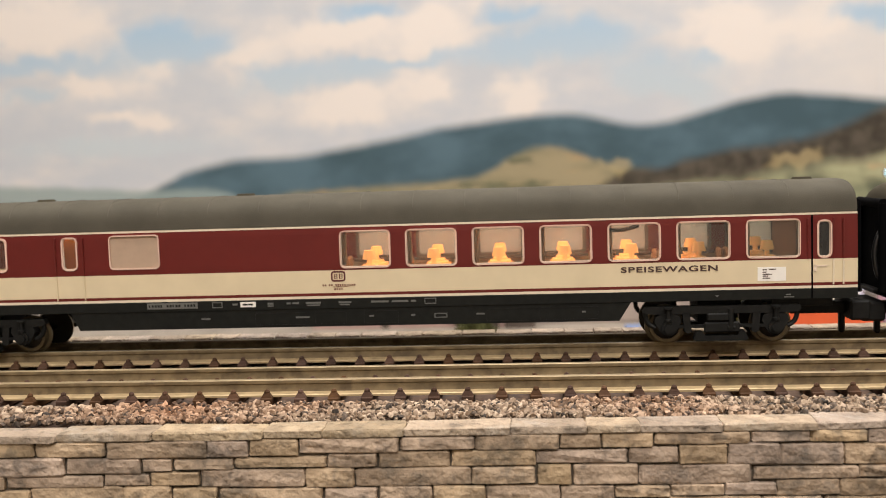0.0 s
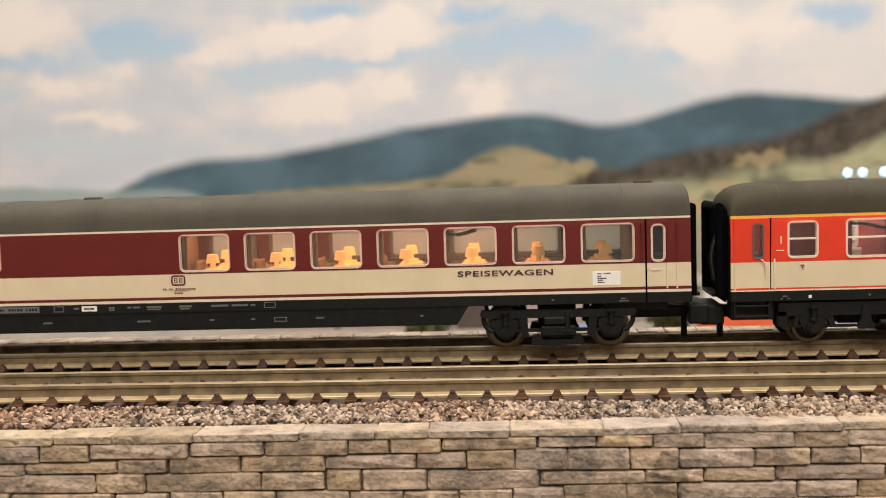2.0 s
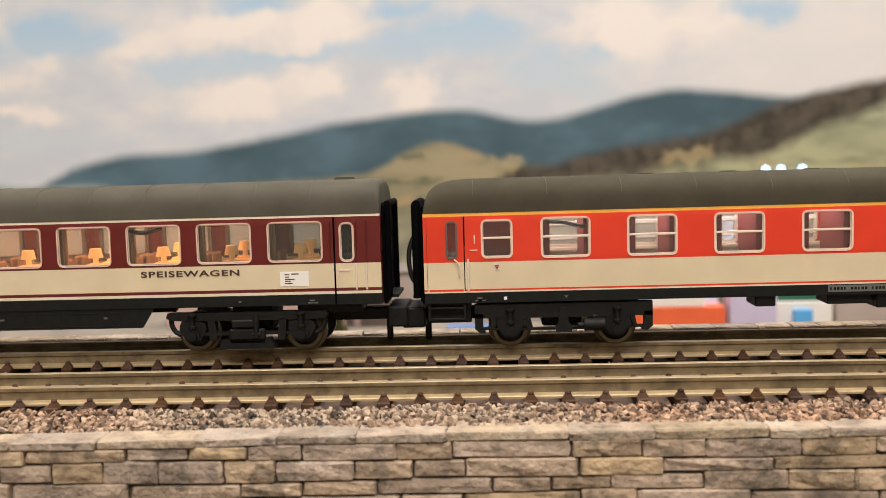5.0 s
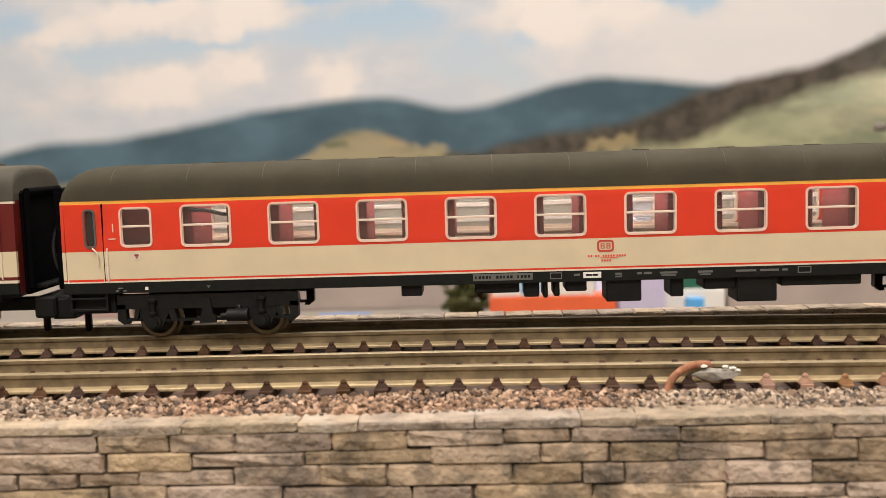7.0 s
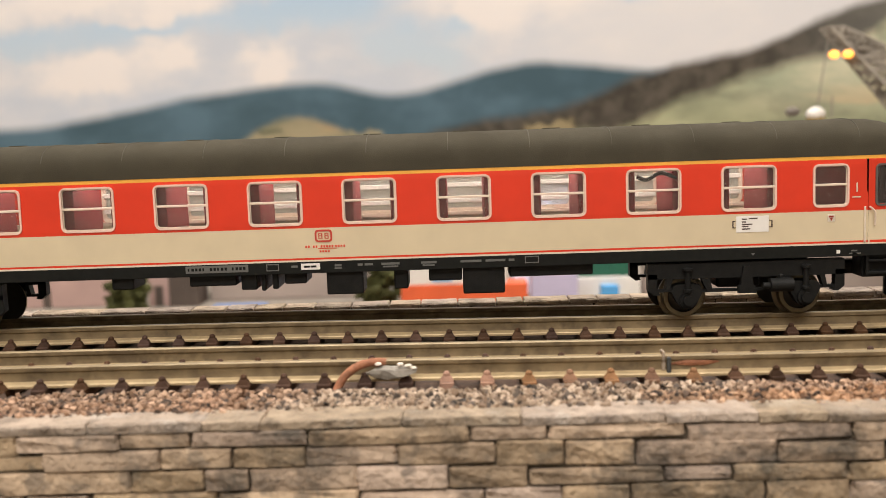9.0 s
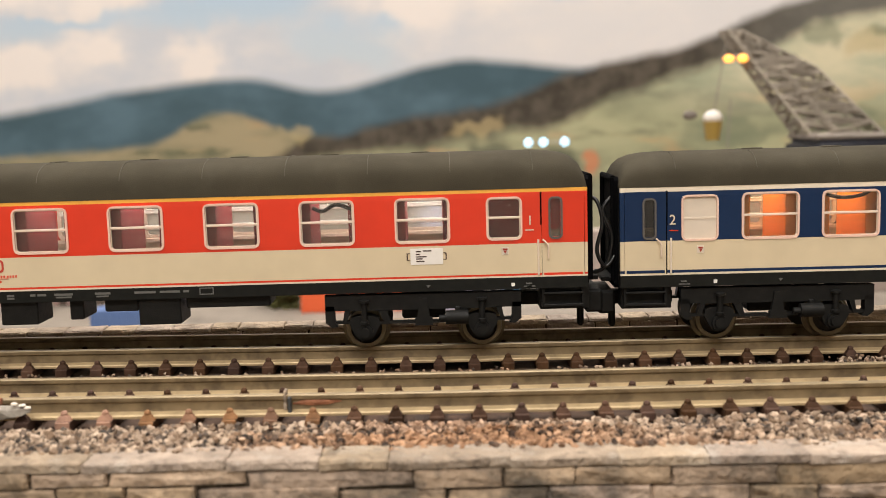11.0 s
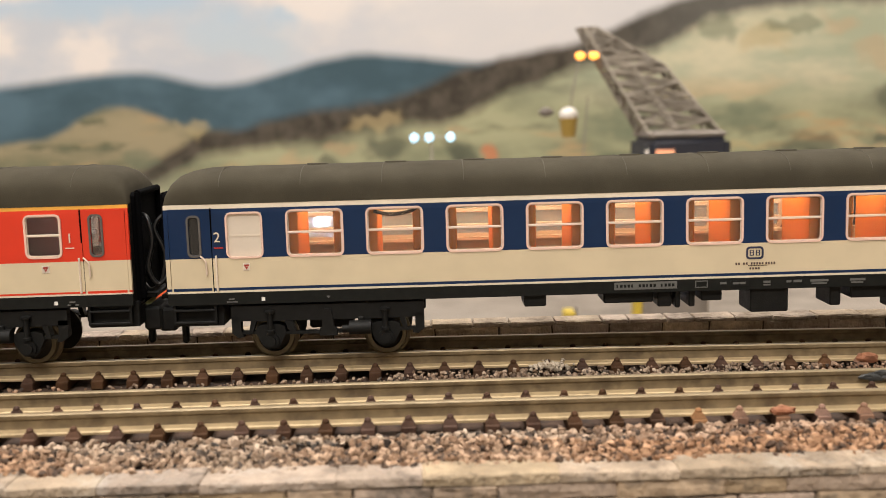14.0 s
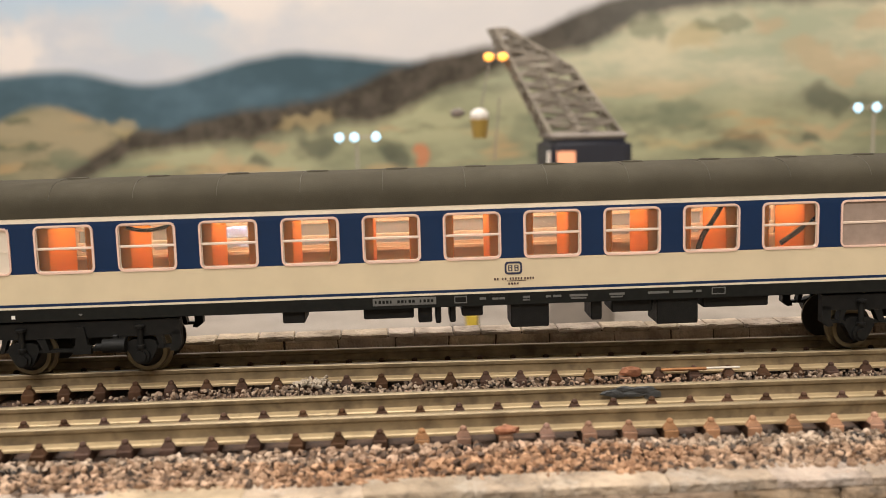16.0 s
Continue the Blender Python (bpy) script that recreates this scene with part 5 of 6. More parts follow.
# ---- stones ----
def stone_mesh(seed, lx, ly, lz, rough=0.17, b=0.26, swell=0.0):
    """A worn block, centred in x, front at y = 0, bottom at z = 0; swell: how far its face bulges."""
    r = random.Random(seed)
    bm = nb(-lx / 2, lx / 2, 0, ly, 0, lz, b=b)
    bmesh.ops.subdivide_edges(bm, edges=[e for e in bm.edges if e.calc_length() > 1.0], cuts=1, use_grid_fill=True)
    for v in bm.verts:
        if swell and v.co.y < 0.01 and abs(v.co.x) < lx / 2 - 1.0 and 0.5 < v.co.z < lz - 0.5:
            v.co.y -= swell
        v.co += Vector((r.uniform(-rough, rough), r.uniform(-rough, rough) * 1.4, r.uniform(-rough, rough)))
    me = bpy.data.meshes.new("stone")
    bmesh.ops.recalc_face_normals(bm, faces=bm.faces[:])
    bm.transform(Matrix.Scale(MM, 4))
    bm.to_mesh(me)
    bm.free()
    return me


def front_y(s):
    """Front of the retaining wall: it stands a little nearer at the left."""
    return -40.3 - max(0.0, 250 - s) * 0.028


bm = drawn([(0.7, LOW, wall_top), (0.7, -1.1, wall_top), (5.0, -1.1, wall_top), (5.0, LOW, wall_top)], front_y)
fw = tagged(part("retaining_wall", bm, M_MORTAR), "grey weathered stone retaining wall with pale coping", "stone wall", kind="structure")
face_set = [stone_mesh(100 + k, 9.0, 1.8, 3.0, 0.09, 0.24, 0.12) for k in range(14)]
cope_set = [stone_mesh(900 + k, 9.0, 4.6, 1.05, 0.09, 0.16) for k in range(8)]
low_set = [stone_mesh(1900 + k, 8.0, 1.2, 3.2, 0.12, 0.22) for k in range(6)]
lowc_set = [stone_mesh(2900 + k, 8.0, 4.2, 0.75, 0.07, 0.18) for k in range(6)]
M_LOWSTONE = mat("dark_plaster_stone", (0.50, 0.40, 0.275), 0.9, var=0.3, scale=260, bump=0.8, fine=1500, patch=0.42, pscale=150, rand=0.2)
M_LOWCOPE = mat("pinkish_coping_stone", (0.50, 0.41, 0.31), 0.9, var=0.25, scale=300, bump=0.8, fine=1200, pits=0.4, pitscale=420, pitcol=(0.14, 0.11, 0.08), rand=0.25, spec=0.2)
for group_, m_ in ((face_set, M_STONE), (cope_set, M_COPING), (low_set, M_LOWSTONE), (lowc_set, M_LOWCOPE)):
    for me in group_:
        me.materials.append(m_)


def stone(name, wall, table, r, s, L, base, z, fy, kz=1.0, tilt=0.4):
    x, y = bend(s + L / 2, fy(s + L / 2) + r.uniform(-0.16, 0.12))
    m = pose(x * MM, y * MM, z * MM, 0, r.uniform(-tilt, tilt), turn_at(s) + r.uniform(-0.6, 0.6)) @ Matrix.Diagonal((L / base, 1, kz, 1))
    share(name, r.choice(table), wall, m)


def row_of(name, wall, table, s0, s1, base, zf, fy, seed, lengths, gap=0.18, dz=0.06):
    r = random.Random(seed)
    s = s0
    while s < s1:
        L = r.uniform(*lengths)
        stone(name, wall, table, r, s, L, base, zf(s + L / 2) + r.uniform(-dz, dz), fy)
        s += L + gap


# where the upright joints of the four upper courses stand along the wall
JOINTS = (
    (121.9, 135.2, 140.7, 147.2, 160.4, 170.1, 180.8, 186.2, 192.8, 205.1, 212.5, 219.6, 226.0, 237.4, 243.9, 258.0, 266.4, 273.8, 284.9, 293.4, 304.3, 311.7, 324.0, 341.0, 349.0, 363.4, 380.4, 389.9),
    (126.4, 130.7, 138.7, 150.9, 157.4, 166.9, 177.8, 189.6, 196.0, 202.1, 208.8, 216.6, 222.9, 232.2, 239.3, 245.5, 259.0, 268.9, 281.7, 296.0, 308.4, 316.1, 323.8, 333.3, 343.6, 350.7, 358.2, 372.7, 384.0, 394.5, 405.4, 415.7, 423.0, 430.5, 441.3),
    (121.4, 127.4, 134.2, 147.9, 154.4, 169.4, 177.8, 182.5, 190.9, 205.2, 218.7, 225.9, 235.0, 248.6, 255.7, 262.7, 273.5, 283.4, 291.0, 305.3, 313.0, 317.8, 329.0, 338.6, 347.0, 361.0, 368.2, 380.0, 397.0, 410.4, 419.2, 433.5, 440.6),
    (130.2, 136.5, 150.2, 157.4, 164.4, 171.3, 180.8, 187.8, 194.9, 201.8, 208.2, 216.2, 222.6, 237.7, 245.1, 259.1, 265.7, 279.0, 293.7, 300.8, 314.3, 329.1, 342.4, 350.4, 357.5, 371.6),
    (),
)


def course_line(k, s):
    """Depth of the bed joint under course k (0: under the coping) below the top of the wall."""
    return (1.05, 3.05, 5.3, 7.5, 9.8, 12.0)[k] + (0.28 * math.sin(s * 0.045 + 1.9 * k) + 0.16 * math.sin(s * 0.13 + 2.6 * k) if 0 < k < 5 else 0.0)


def courses(wall, s0, s1, top, fy, seed):
    """Long blocks in uneven courses; the ends of the wall are filled up at random."""
    r = random.Random(seed)
    for k, known in enumerate(JOINTS):
        xs = list(known) or [s0]
        while xs[0] > s0:
            xs.insert(0, xs[0] - r.uniform(6, 14))
        while xs[-1] < s1:
            xs.append(xs[-1] + r.uniform(6, 14))
        for a, b in zip(xs, xs[1:]):
            m = (a + b) / 2
            g = r.choice((0.05, 0.16, 0.26, 0.4))
            hi, lo = course_line(k, m), course_line(k + 1, m)
            gz = r.uniform(0.04, 0.3)
            stone("stone", wall, face_set, r, a + g / 2, b - a - g, 9.0, top(m) - lo + gz / 2, fy, (lo - hi - gz) / 3.0)


row_of("coping_stone", fw, cope_set, 62, 590, 9.0, lambda s: wall_top(s) - 1.05, lambda s: front_y(s) - 0.1, 1, (6.0, 15.0), 0.02, 0.04)
courses(fw, 62, 590, wall_top, front_y, 11)

# low wall behind the train
bm = drawn([(0.4, -4.4, rear_top), (0.4, -0.6, rear_top), (3.4, -0.6, rear_top), (3.4, -4.4, rear_top)], lambda s: 20.3 + drift(s))
rw = tagged(part("low_stone_wall", bm, M_MORTAR), "low stone edge wall behind the train track", "stone wall", kind="structure")
row_of("stone", rw, low_set, 62, 600, 8.0, lambda s: rear_top(s) - 3.95, lambda s: 20.3 + drift(s), 31, (4.5, 11.0))
row_of("coping_stone", rw, lowc_set, 62, 600, 8.0, lambda s: rear_top(s) - 0.8, lambda s: 20.15 + drift(s), 41, (4.0, 7.5), 0.14, 0.03)

# ---- cables between the coaches ----
def cable(name, pts, r, label, m=M_WIRE, cat="cable"):
    ob = part(name, tube(bmesh.new(), spline(pts, 8), r, 8), m, None, smooth=60)
    return tagged(ob, label, cat)


cable("coupling_cable", [(405.0, 5.0, 22.5), (406.6, 3.6, 22.2), (407.4, 3.0, 19.0), (406.6, 3.0, 15.0), (407.8, 3.2, 12.6), (409.2, 3.6, 14.0), (409.6, 5.0, 16.0)], 0.30, "black looped cable hanging between two coaches")
cable("coupling_cable", [(405.0, 6.0, 12.5), (406.4, 4.4, 11.6), (408.2, 3.6, 13.0), (408.9, 3.6, 17.0), (407.6, 3.8, 20.5), (408.8, 4.2, 22.4), (410.2, 5.0, 22.8)], 0.30, "black looped cable hanging between two coaches")
cable("coupling_cable", [(238.6, 5.0, 21.2), (237.0, 3.8, 20.6), (235.9, 3.4, 17.5), (236.2, 3.4, 14.0), (237.2, 3.8, 12.4), (238.6, 5.0, 12.2)], 0.40, "black looped cable hanging between two coaches")

# loose wires behind the coach windows belong to the coaches
def inner_wire(car, pts, r=0.3):
    part("loose_wire", tube(bmesh.new(), spline(pts, 6), r, 8), M_WIRE, car, smooth=60)


inner_wire(blue, [(111.0, 1.6, 16.4), (111.7, 1.6, 18.5), (113.2, 1.8, 20.6), (114.8, 2.2, 23.0)], 0.4)
inner_wire(blue, [(123.2, 2.0, 17.0), (125.5, 1.8, 18.6), (128.0, 1.6, 20.6), (129.6, 2.0, 21.6)], 0.4)
inner_wire(blue, [(29.8, 1.4, 22.4), (32.0, 1.4, 21.9), (34.4, 1.4, 22.1), (36.4, 1.6, 22.7)], 0.28)
inner_wire(red, [(19.6, 1.4, 22.3), (22.0, 1.4, 22.2), (24.4, 1.5, 21.6), (26.2, 1.6, 21.3)], 0.3)
inner_wire(red, [(127.6, 1.4, 22.1), (129.0, 1.4, 21.6), (131.0, 1.4, 22.5), (133.2, 1.5, 21.7)], 0.3)
inner_wire(din, [(133.5, 1.6, 22.3), (136.0, 1.6, 21.9), (139.0, 1.8, 22.6)], 0.35)

# ---- odds and ends on the tracks ----
M_RUSTCLAY = mat("rust_red_putty", (0.29, 0.12, 0.06), 0.8, var=0.25, bump=0.6, fine=2500)
M_GREYLUMP = mat("grey_plaster_lump", (0.27, 0.245, 0.205), 0.85, var=0.3, scale=500, bump=0.7, fine=2500)
M_CHIP = mat("white_plaster_chip", (0.74, 0.68, 0.58), 0.8, var=0.1, bump=0.4)
M_PALEGRAVEL = mat("pale_gravel", (0.44, 0.37, 0.28), 0.85, var=0.3, scale=900, bump=0.4)
M_COPPER = mat("copper_brown_tube", (0.36, 0.17, 0.07), 0.4, metal=0.6, var=0.15, bump=0.1)
M_TAR = mat("blue_black_tar", (0.05, 0.052, 0.05), 0.6, var=0.2, bump=0.4)


def lump(bm, c, rx, ry, rz, seed, rough=0.18):
    r = random.Random(seed)
    q = bmesh.ops.create_icosphere(bm, subdivisions=2, radius=1, matrix=Matrix.Translation(c) @ Matrix.Diagonal((rx, ry, rz, 1)))
    for v in q["verts"]:
        d = v.co - Vector(c)
        v.co = Vector(c) + d * (1 + r.uniform(-rough, rough))
    return bm


wc = part("cable_stub", tube(bmesh.new(), spline([(325.3, -25.2, -0.9), (326.2, -24.6, 0.6), (327.8, -23.9, 1.7), (329.6, -23.5, 2.1), (331.2, -23.3, 2.0)], 8), 0.5, 10), M_RUSTCLAY, None, smooth=60)
tagged(wc, "rust-red cable stub with grey lump beside the rail", "cable stub")
part("grey_lump", lump(bmesh.new(), (331.9, -23.9, 0.9), 2.7, 0.9, 0.8, 3, 0.28), M_GREYLUMP, wc, "grey plaster lump")
bm = bmesh.new()
for k, (x, z) in enumerate(((330.3, 2.0), (333.0, 1.9), (333.9, 1.7), (334.5, 1.4))):
    lump(bm, (x, -24.0, z), 0.42, 0.35, 0.2, 20 + k)
part("white_chips", bm, M_CHIP, wc)
# rail joint
bm = nb(364.6, 364.95, -22.35, -21.0, -0.2, 2.12, b=0.06)
tagged(part("rail_joint", bm, M_COPING), "pale gap piece in the near rail joint", "rail joint")
bm = nb(365.1, 365.6, -22.75, -22.3, -0.7, 1.5, b=0.12)
tagged(part("joint_clip", bm, M_TAR), "dark clip beside the rail joint", "rail clip")

tagged(part("rust_stain", lump(bmesh.new(), (368.6, -22.0, 0.6), 2.8, 0.16, 0.36, 41, 0.2), M_RUSTCLAY), "rust-coloured smear on the web of the near rail", "rust stain")


def pile(name, s, o, n, rad, label):
    sp = [(s + rng.normal(0, rad), o + rng.normal(0, rad * 0.5), sag(s) - 0.4 + min(1.0, abs(rng.normal(0, 0.5)))) for _ in range(n)]
    ob = grains(name, sp, label, (0.2, 0.42))
    ob.data.materials[0] = M_PALEGRAVEL
    return ob


pile("gravel_pile", 463.6, 1.0, 80, 1.2, "small pile of pale gravel at a rail chair")
x, y = bend(516.5, 0.0)
tu = part("copper_tube", cyl(bmesh.new(), (0, 0, 0), "x", 0.27, 6.5, 14), M_COPPER, None, smooth=40)
tu.matrix_world = pose(x * MM, y * MM, -0.2 * MM, 0, 0, turn_at(516.5))
tagged(tu, "brown copper tube with a white tip beside the rail", "tube")
part("white_tip", cyl(bmesh.new(), (5.6, 0, 0.05), "x", 0.16, 5.0, 12), M_CHIP, tu, smooth=40)
x, y = bend(509.0, 0.4)
tagged(part("putty_lump", lump(bmesh.new(), (x, y, -0.45), 1.6, 0.7, 0.8, 8), M_RUSTCLAY), "rust-red putty lump on a rail chair", "putty")
x, y = bend(505.9, -13.2)
bm = bmesh.new()
for k in range(9):
    lump(bm, (x - 2.8 + 0.7 * k, y + 0.05 * (k % 3), 0.6 + 0.15 * (k % 4) - 0.2 * (k % 3)), 1.2, 0.2, 0.42 + 0.1 * (k % 3), 9 + k, 0.25)
tb = part("tar_blob", bm, M_TAR)
tagged(tb, "blue-black tar blob stuck on the rail", "tar")
for k, s in enumerate((488.6,)):
    x, y = bend(s, FRONT_Y - 6.4)
    tagged(part("putty_lump", lump(bmesh.new(), (x, y, -0.45), 1.5, 0.6, 0.6, 30 + k), M_RUSTCLAY), "rust-red putty lump on a rail chair", "putty")

# ---- harbour scene on the low ground behind ----
M_NAVY = mat("dark_crane_cab_paint", (0.018, 0.020, 0.030), 0.5, var=0.1, scale=60)
M_LATTICE = mat("grey_lattice_paint", (0.215, 0.185, 0.155), 0.6, var=0.15, scale=60)
M_JIB = mat("dull_brown_grey_jib_paint", (0.235, 0.205, 0.165), 0.85, var=0.2, scale=40, bump=0.2, patch=0.3, pscale=50, pcol=(0.13, 0.11, 0.09), spec=0.1)
M_OCHRE = mat("ochre_grab_paint", (0.36, 0.24, 0.05), 0.5, var=0.1, scale=60)
M_OFFWHITE = mat("off_white_paint", (0.78, 0.74, 0.68), 0.5, var=0.06, scale=40)
M_PALEPOLE = mat("pale_mast_paint", (0.42, 0.38, 0.32), 0.6, var=0.1, scale=60)
M_BULB = glow("lit_white_floodlight", (0.50, 0.80, 1.0), 2.2)
M_BULB_HOT = glow("lit_white_lamp", (0.74, 0.80, 1.0), 110.0)
M_BULB_WARM = glow("lit_orange_lamp", (1.0, 0.40, 0.06), 3.0)
M_CABLIGHT = glow("lit_cab_window", (1.0, 0.45, 0.25), 0.35)

crane = part("harbour_crane", nb(555.1, 592.8, 309.7, 351.5, 5.3, 22.7, b=3.0, seg=3), M_NAVY, None, "dark harbour crane with a grey lattice jib", smooth=40)
tagged(crane, "dark harbour crane with a tall grey lattice jib", "crane")
part("cab_window", nb(557.6, 566.0, 309.0, 310.1, 8.5, 16.9), M_CABLIGHT, crane, "lit orange cab window")
part("handrail_post", cyl(bmesh.new(), (554.2, 312.0, 11.0), "z", 0.9, 12.0, 10), M_OFFWHITE, crane, "white post beside the cab", smooth=40)
part("roof_plate", nb(556.0, 590.8, 311.5, 349.5, 22.2, 24.7, b=0.8), M_LATTICE, crane)
part("pedestal", cyl(bmesh.new(), (572.7, 330.0, -31.1), "z", 16, 76, 24, 12), M_LATTICE, crane, smooth=40)
foot = [(557.6, 320.8), (591.4, 320.8), (590.5, 341.0), (556.8, 341.0)]
tip = [(541.3, 399.1), (547.9, 399.1), (547.6, 408.1), (539.0, 408.1)]
# the two upper chords are bent, so that the jib is deepest above its middle
def jib_at(i, t):
    p, q = Vector((*foot[i], 23.3)), Vector((*tip[i], 79))
    c = p.lerp(q, t)
    if i in (1, 2):
        c.x += 11.5 * min(t / 0.6, (1 - t) / 0.4)
    return c


for i in range(4):
    part("jib_chord", tube(bmesh.new(), [jib_at(i, 0), jib_at(i, 0.3), jib_at(i, 0.6), jib_at(i, 0.8), jib_at(i, 1)], 0.8, 8), M_JIB, crane)
jr = random.Random(77)
for i in range(4):
    n_ = (i + 1) % 4
    for k in range(9):
        t0, t1 = k / 9, (k + 1) / 9
        part("jib_brace", tube(bmesh.new(), [jib_at(i, t0), jib_at(n_, t1)], jr.uniform(0.5, 1.0), 6), M_JIB, crane)
        part("jib_brace", tube(bmesh.new(), [jib_at(i, t1), jib_at(n_, t0)], jr.uniform(0.4, 0.8), 6), M_JIB, crane)
        part("jib_strut", tube(bmesh.new(), [jib_at(i, t1), jib_at(n_, t1)], 0.5, 6), M_JIB, crane)
for k in range(26):
    i, n_ = jr.choice(((0, 1), (1, 2), (0, 2), (1, 3), (3, 2)))
    t0 = jr.uniform(0.02, 0.86)
    part("jib_rod", tube(bmesh.new(), [jib_at(i, t0), jib_at(n_, t0 + jr.uniform(-0.02, 0.14))], jr.uniform(0.4, 0.9), 6), M_JIB, crane)
# gangway up the middle of the jib with winches on it
mid = [sum((jib_at(i, t) for i in range(4)), Vector()) / 4 for t in (0.02, 0.3, 0.6, 0.85)]
part("jib_gangway", tube(bmesh.new(), mid, 1.8, 6), M_JIB, crane, "narrow plated gangway inside the jib")
for k, t in enumerate((0.25, 0.42, 0.58, 0.7)):
    c_ = jib_at(1, t).lerp(jib_at(2, t), 0.4)
    part("winch", lump(bmesh.new(), (c_.x - 3 + k, c_.y, c_.z), 2.2, 2.0, 2.6, 60 + k, 0.15), M_JIB if k % 2 else M_LATTICE, crane)
for x in (535.7, 542.9):
    part("jib_lamp", lump(bmesh.new(), (x, 379, 63.2), 2.6, 2.6, 2.0, 5, 0.02), M_BULB_WARM, crane, "lit orange jib lamp", smooth=60)
part("lamp_bracket", tube(bmesh.new(), [(533.3, 381.0, 64.1), (552.4, 381.0, 65.1)], 0.8, 6), M_LATTICE, crane)
part("hoist_rope", tube(bmesh.new(), [(542.1, 402.7, 78.1), (532.8, 393.7, 36.9)], 0.35, 6), M_LATTICE, crane)
part("hoist_rope", tube(bmesh.new(), [(544.0, 402.7, 42.7), (539.5, 393.7, 9.1)], 0.35, 6), M_LATTICE, crane)
gb = part("grab", cyl(bmesh.new(), (531.9, 393.7, 26.4), "z", 3.6, 10, 18, 5.0), M_OCHRE, crane, "ochre grab with a white top", smooth=40)
part("grab_top", lump(bmesh.new(), (531.9, 393.7, 33.1), 5.2, 5.2, 4.2, 6, 0.02), M_OFFWHITE, gb, smooth=60)
part("sheave", lump(bmesh.new(), (520.3, 395.5, 35.0), 4.2, 2, 2.6, 7, 0.1), M_LATTICE, crane)


def flood_mast(xs, y, z):
    xm = sum(xs) / len(xs)
    m = part("floodlight_mast", cyl(bmesh.new(), (xm, y + 3, (LOW + z) / 2), "z", 0.8, z - LOW, 12), M_PALEPOLE, None, smooth=40)
    tagged(m, "pale grey mast with three lit white floodlights", "floodlight")
    part("cross_arm", nb(min(xs) - 4, max(xs) + 4, y + 2, y + 4, z - 0.6, z + 0.6, b=0.3), M_PALEPOLE, m)
    for x in xs:
        part("lamp_housing", cyl(bmesh.new(), (x, y + 1.4, z), "y", 3.7, 2.4, 18), M_LATTICE, m, smooth=40)
        part("lamp_lens", lump(bmesh.new(), (x, y, z), 3.0, 1.0, 3.0, 2, 0.0), M_BULB, m, "lit white lens", smooth=60)
    return m


flood_mast((451.5, 462.4, 477.8), 586, 18.4)
flood_mast((822.8, 836.5, 849.3), 557, 30.8)
lm = part("street_lamp", cyl(bmesh.new(), (395.0, 436.4, (LOW - 22) / 2), "z", 0.8, -22 - LOW, 10), M_LATTICE, None, smooth=40)
tagged(lm, "slim street lamp with a dazzling white head", "street lamp")
part("lamp_head", lump(bmesh.new(), (395.0, 434.0, -23.5), 3.5, 2.2, 3.3, 2, 0.0), M_BULB_HOT, lm, "lit white lamp head", smooth=60)


def container(name, x0, x1, y0, y1, z0, z1, m, label, cat="container"):
    """A box with corner posts and ribbed front."""
    ob = part(name, nb(x0, x1, y0, y1, z0, z1, b=0.4), m)
    tagged(ob, label, cat, "containers" if cat == "container" else "")
    for x in (x0, x1 - 1.2):
        part("corner_post", nb(x, x + 1.2, y0 - 0.4, y0 + 0.2, z0, z1), m, ob)
    n = int((x1 - x0) / 4)
    for k in range(1, n):
        xx = x0 + (x1 - x0) * k / n
        part("rib", nb(xx - 0.6, xx + 0.6, y0 - 0.3, y0 + 0.1, z0 + 1, z1 - 1), m, ob)
    return ob


M_COR = mat("orange_red_container", (0.75, 0.13, 0.04), 0.5, var=0.08, scale=60)
M_LILAC = mat("lilac_container", (0.55, 0.50, 0.66), 0.5, var=0.06, scale=60)
M_CGREEN = mat("green_container", (0.02, 0.13, 0.075), 0.5, var=0.08, scale=60)
M_CBLUE = mat("light_blue_panel", (0.10, 0.38, 0.72), 0.5, var=0.06, scale=60)
M_PINKGREY = mat("pinkish_concrete", (0.40, 0.33, 0.29), 0.8, var=0.12, scale=30)
M_DKBLUE = mat("dull_blue_container", (0.10, 0.17, 0.36), 0.5, var=0.08, scale=60)
M_YEL = mat("yellow_machine_paint", (0.52, 0.38, 0.04), 0.5, var=0.08, scale=60)
container("container", 308.7, 377.6, 395.5, 410.7, LOW, LOW + 14.4, M_COR, "orange-red freight container standing on the low ground")
wc2 = container("container", 310.6, 366.1, 396.4, 410.6, LOW + 14.4, LOW + 31.2, M_OFFWHITE, "white freight container stacked on an orange one")
part("blue_panel", nb(325.9, 336.5, 395.8, 396.3, LOW + 16.3, LOW + 24.5), M_CBLUE, wc2, "light blue square panel")
container("container", 379.6, 404.5, 391.9, 407.1, LOW, LOW + 27.3, M_LILAC, "pale lilac freight container")
container("container", 407.8, 438.4, 417.0, 432.2, LOW + 13.4, LOW + 26.7, M_CGREEN, "dark green freight container")
container("container", 406.0, 442.3, 415.2, 432.3, LOW, LOW + 13.3, M_OFFWHITE, "white freight container under a green one")
container("container", 227.5, 252.0, 300.0, 312.0, LOW, -45.5, M_DKBLUE, "dull blue freight container standing by itself")
sg = container("container", 419.5, 429.1, 408.1, 413.8, LOW, LOW + 9.4, M_CBLUE, "small bright blue container box")
M_LILACWALL = mat("lilac_white_wall_paint", (0.74, 0.71, 0.84), 0.7, var=0.06, scale=40)
bd = part("warehouse", nb(373.0, 430.1, 443.8, 491.3, LOW, -2.7, b=0.8), M_LILACWALL)
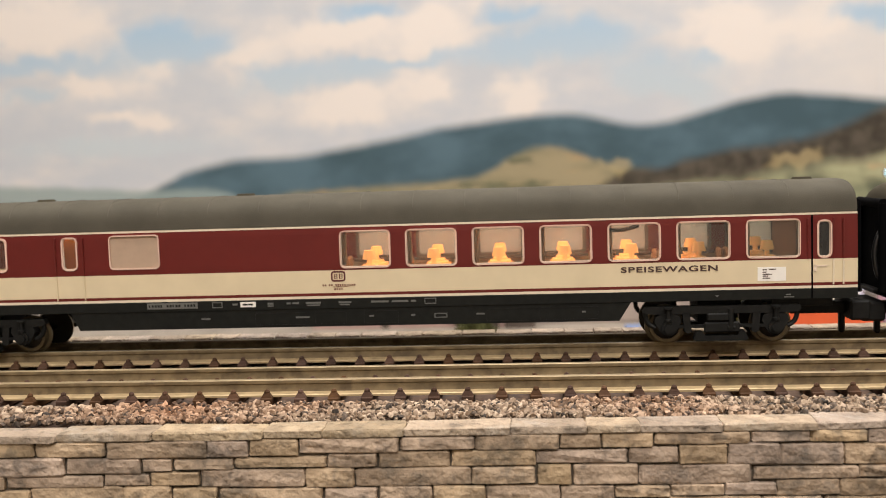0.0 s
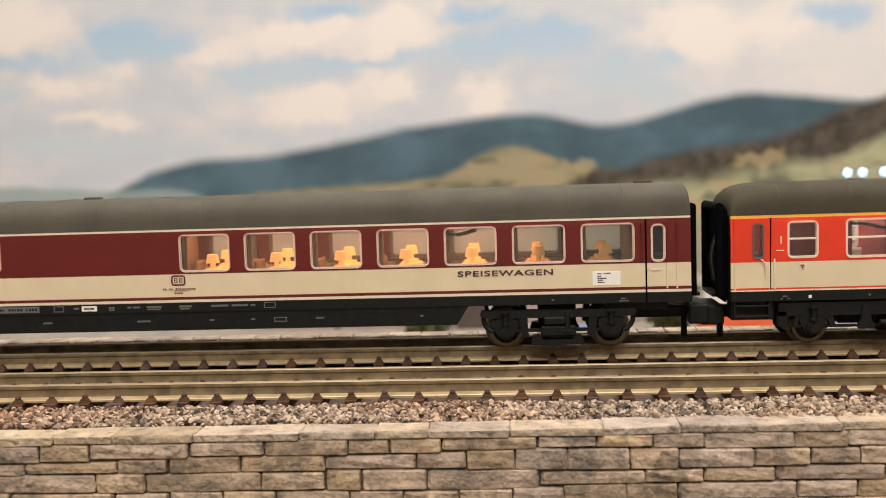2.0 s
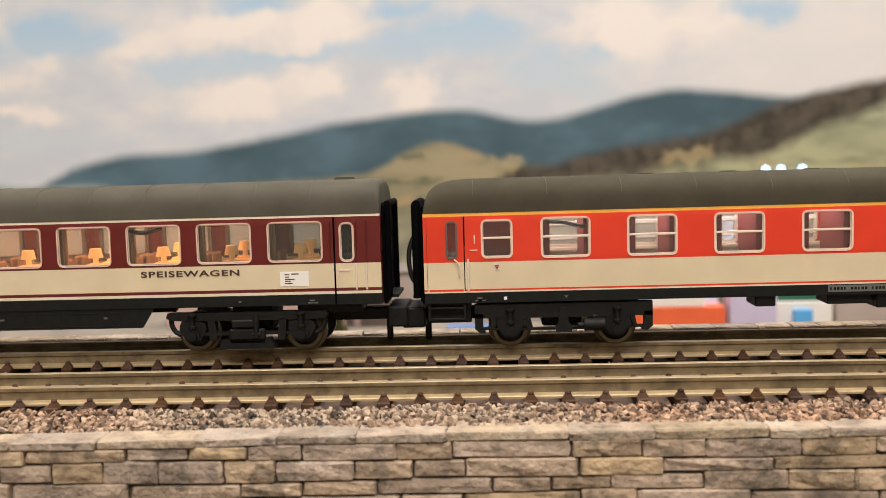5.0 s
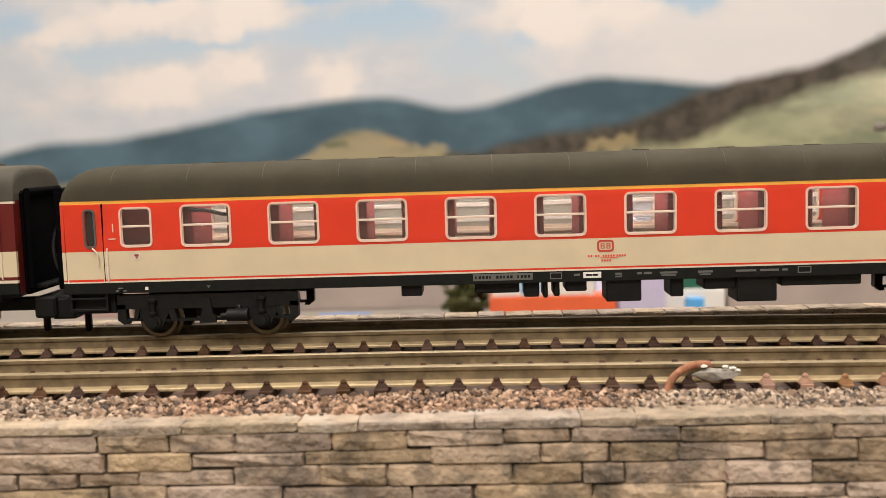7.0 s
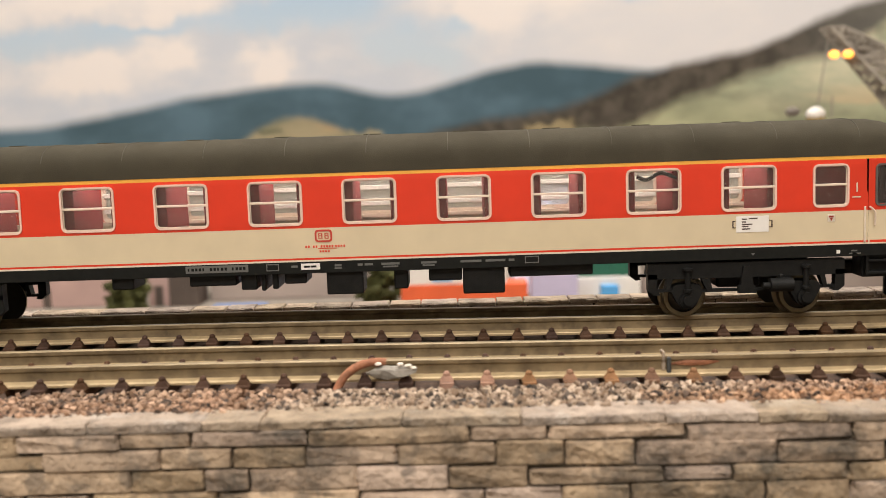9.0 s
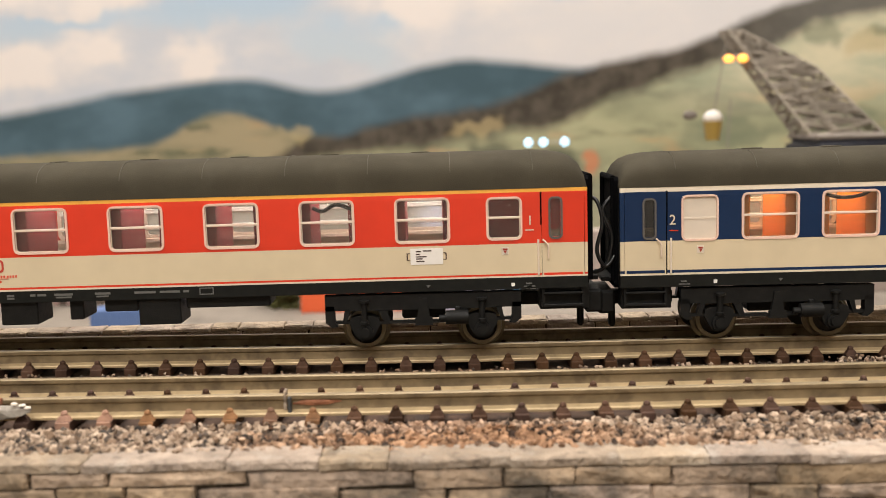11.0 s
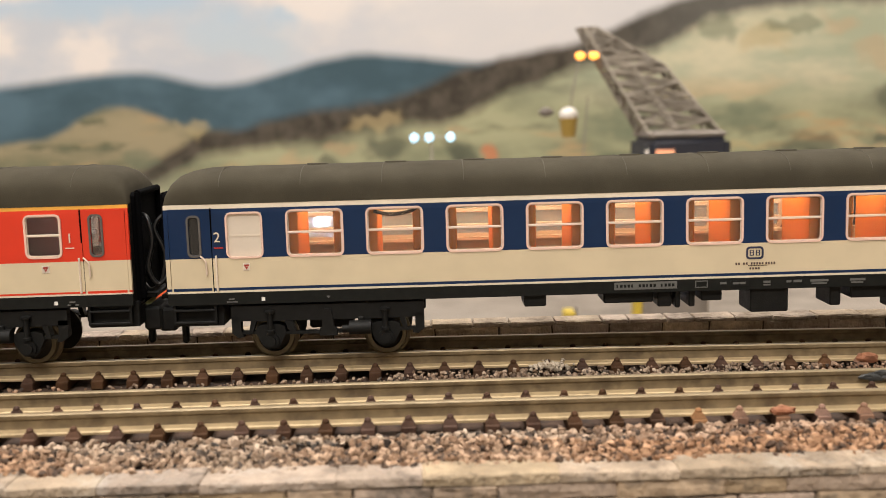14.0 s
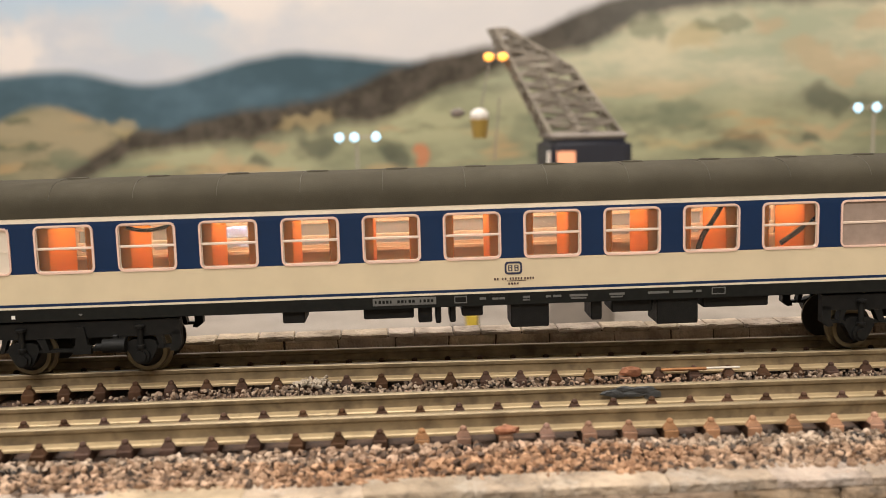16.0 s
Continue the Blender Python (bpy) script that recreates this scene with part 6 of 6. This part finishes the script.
tagged(bd, "white harbour warehouse lit by a street lamp", "warehouse")
part("warehouse_roof", nb(370.2, 433.0, 441.1, 494.3, -2.7, 0.1, b=0.5), M_LATTICE, bd)
part("warehouse_door", nb(384.5, 403.5, 442.7, 444.0, LOW, -40.8), M_LATTICE, bd)
lw = part("low_building", nb(190.2, 289.2, 452.7, 490.7, LOW, -36.8, b=0.6), M_PINKGREY)
tagged(lw, "low pinkish-grey concrete building", "building")
part("flat_roof", nb(188.2, 291.1, 450.9, 492.7, -36.8, -34.9, b=0.4), M_LATTICE, lw)
rb = part("quay_wall", nb(445.1, 870.1, 417.0, 428.4, LOW, -27.9, b=0.6), M_PINKGREY)
tagged(rb, "long pale grey quay wall", "wall")


def bush(x, y, z, r, seed):
    bm = bmesh.new()
    rr = random.Random(seed)
    for k in range(130):
        a, b, c = rr.gauss(0, 0.36), rr.gauss(0, 0.36), rr.random()
        lump(bm, (x + a * r, y + b * r, z + c * r * 2.0), r * 0.22, r * 0.22, r * 0.18, seed * 100 + k, 0.35)
    ob = part("bush", cyl(bmesh.new(), (x, y, z + r * 0.4), "z", r * 0.1, r * 0.8, 8), M_RUSTCLAY)
    tagged(ob, "small dark green model bush", "bush")
    part("foliage", bm, M_LEAF, ob)
    return ob


M_LEAF = mat("dark_green_foliage_flock", (0.060, 0.062, 0.014), 0.9, var=0.3, scale=300, bump=0.6)
bush(297, 417, LOW, 13, 1)
bush(152, 417, LOW, 13, 2)
M_BROWNSHED = mat("dark_brown_shed_paint", (0.10, 0.075, 0.06), 0.7, var=0.2, scale=40)
M_PINKSHED = mat("pink_plaster", (0.50, 0.34, 0.30), 0.8, var=0.12, scale=40)


def shed(name, x0, x1, y0, top, m, label):
    """A small box building with a pitched roof and a door."""
    ob = part(name, nb(x0, x1, y0, y0 + 22, LOW, top, b=0.4), m)
    tagged(ob, label, "shed", "sheds on the low ground")
    part("pitched_roof", prism(bmesh.new(), [(y0 - 1.5, top), (y0 + 23.5, top), (y0 + 11, top + 6)], x0 - 1, x1 + 1, "x"), M_LATTICE, ob)
    part("shed_door", nb((x0 + x1) / 2 - 2.4, (x0 + x1) / 2 + 2.4, y0 - 0.5, y0 + 0.3, LOW, LOW + 12), M_BROWNSHED, ob)


shed("shed", 169.5, 187.0, 436, -38, M_BROWNSHED, "dark brown harbour shed with a pitched roof")
shed("shed", 156.5, 168.5, 440, -40, M_PINKSHED, "narrow pink plastered harbour shed")
shed("shed", 48.0, 140.0, 444, -37, M_PINKSHED, "long pink plastered harbour shed")
# two yellow forklifts on the quay
def forklift(x, y, top, w):
    f = part("forklift", nb(x - w / 2, x + w / 2, y, y + 9, LOW + 2.0, top, b=0.8), M_YEL)
    tagged(f, "small yellow model forklift with a dark counterweight", "forklift", "forklifts on the quay")
    part("counterweight", nb(x - w / 2 - 7.0, x - w / 2, y + 1, y + 8, LOW + 1.5, LOW + 8.0, b=0.8), M_LATTICE, f, "dark grey counterweight")
    part("mast", nb(x + w / 2, x + w / 2 + 0.9, y + 2, y + 3, LOW + 1.0, top + 1.5), M_LATTICE, f)
    for dx in (-w / 2 - 5.0, 0.6):
        part("wheel", cyl(bmesh.new(), (x + dx, y - 0.2, LOW + 1.6), "y", 1.6, 1.4, 14), M_WIRE, f, smooth=40)


forklift(547.4, 298, -47.5, 3.2)
forklift(516.3, 298, -54.0, 5.0)
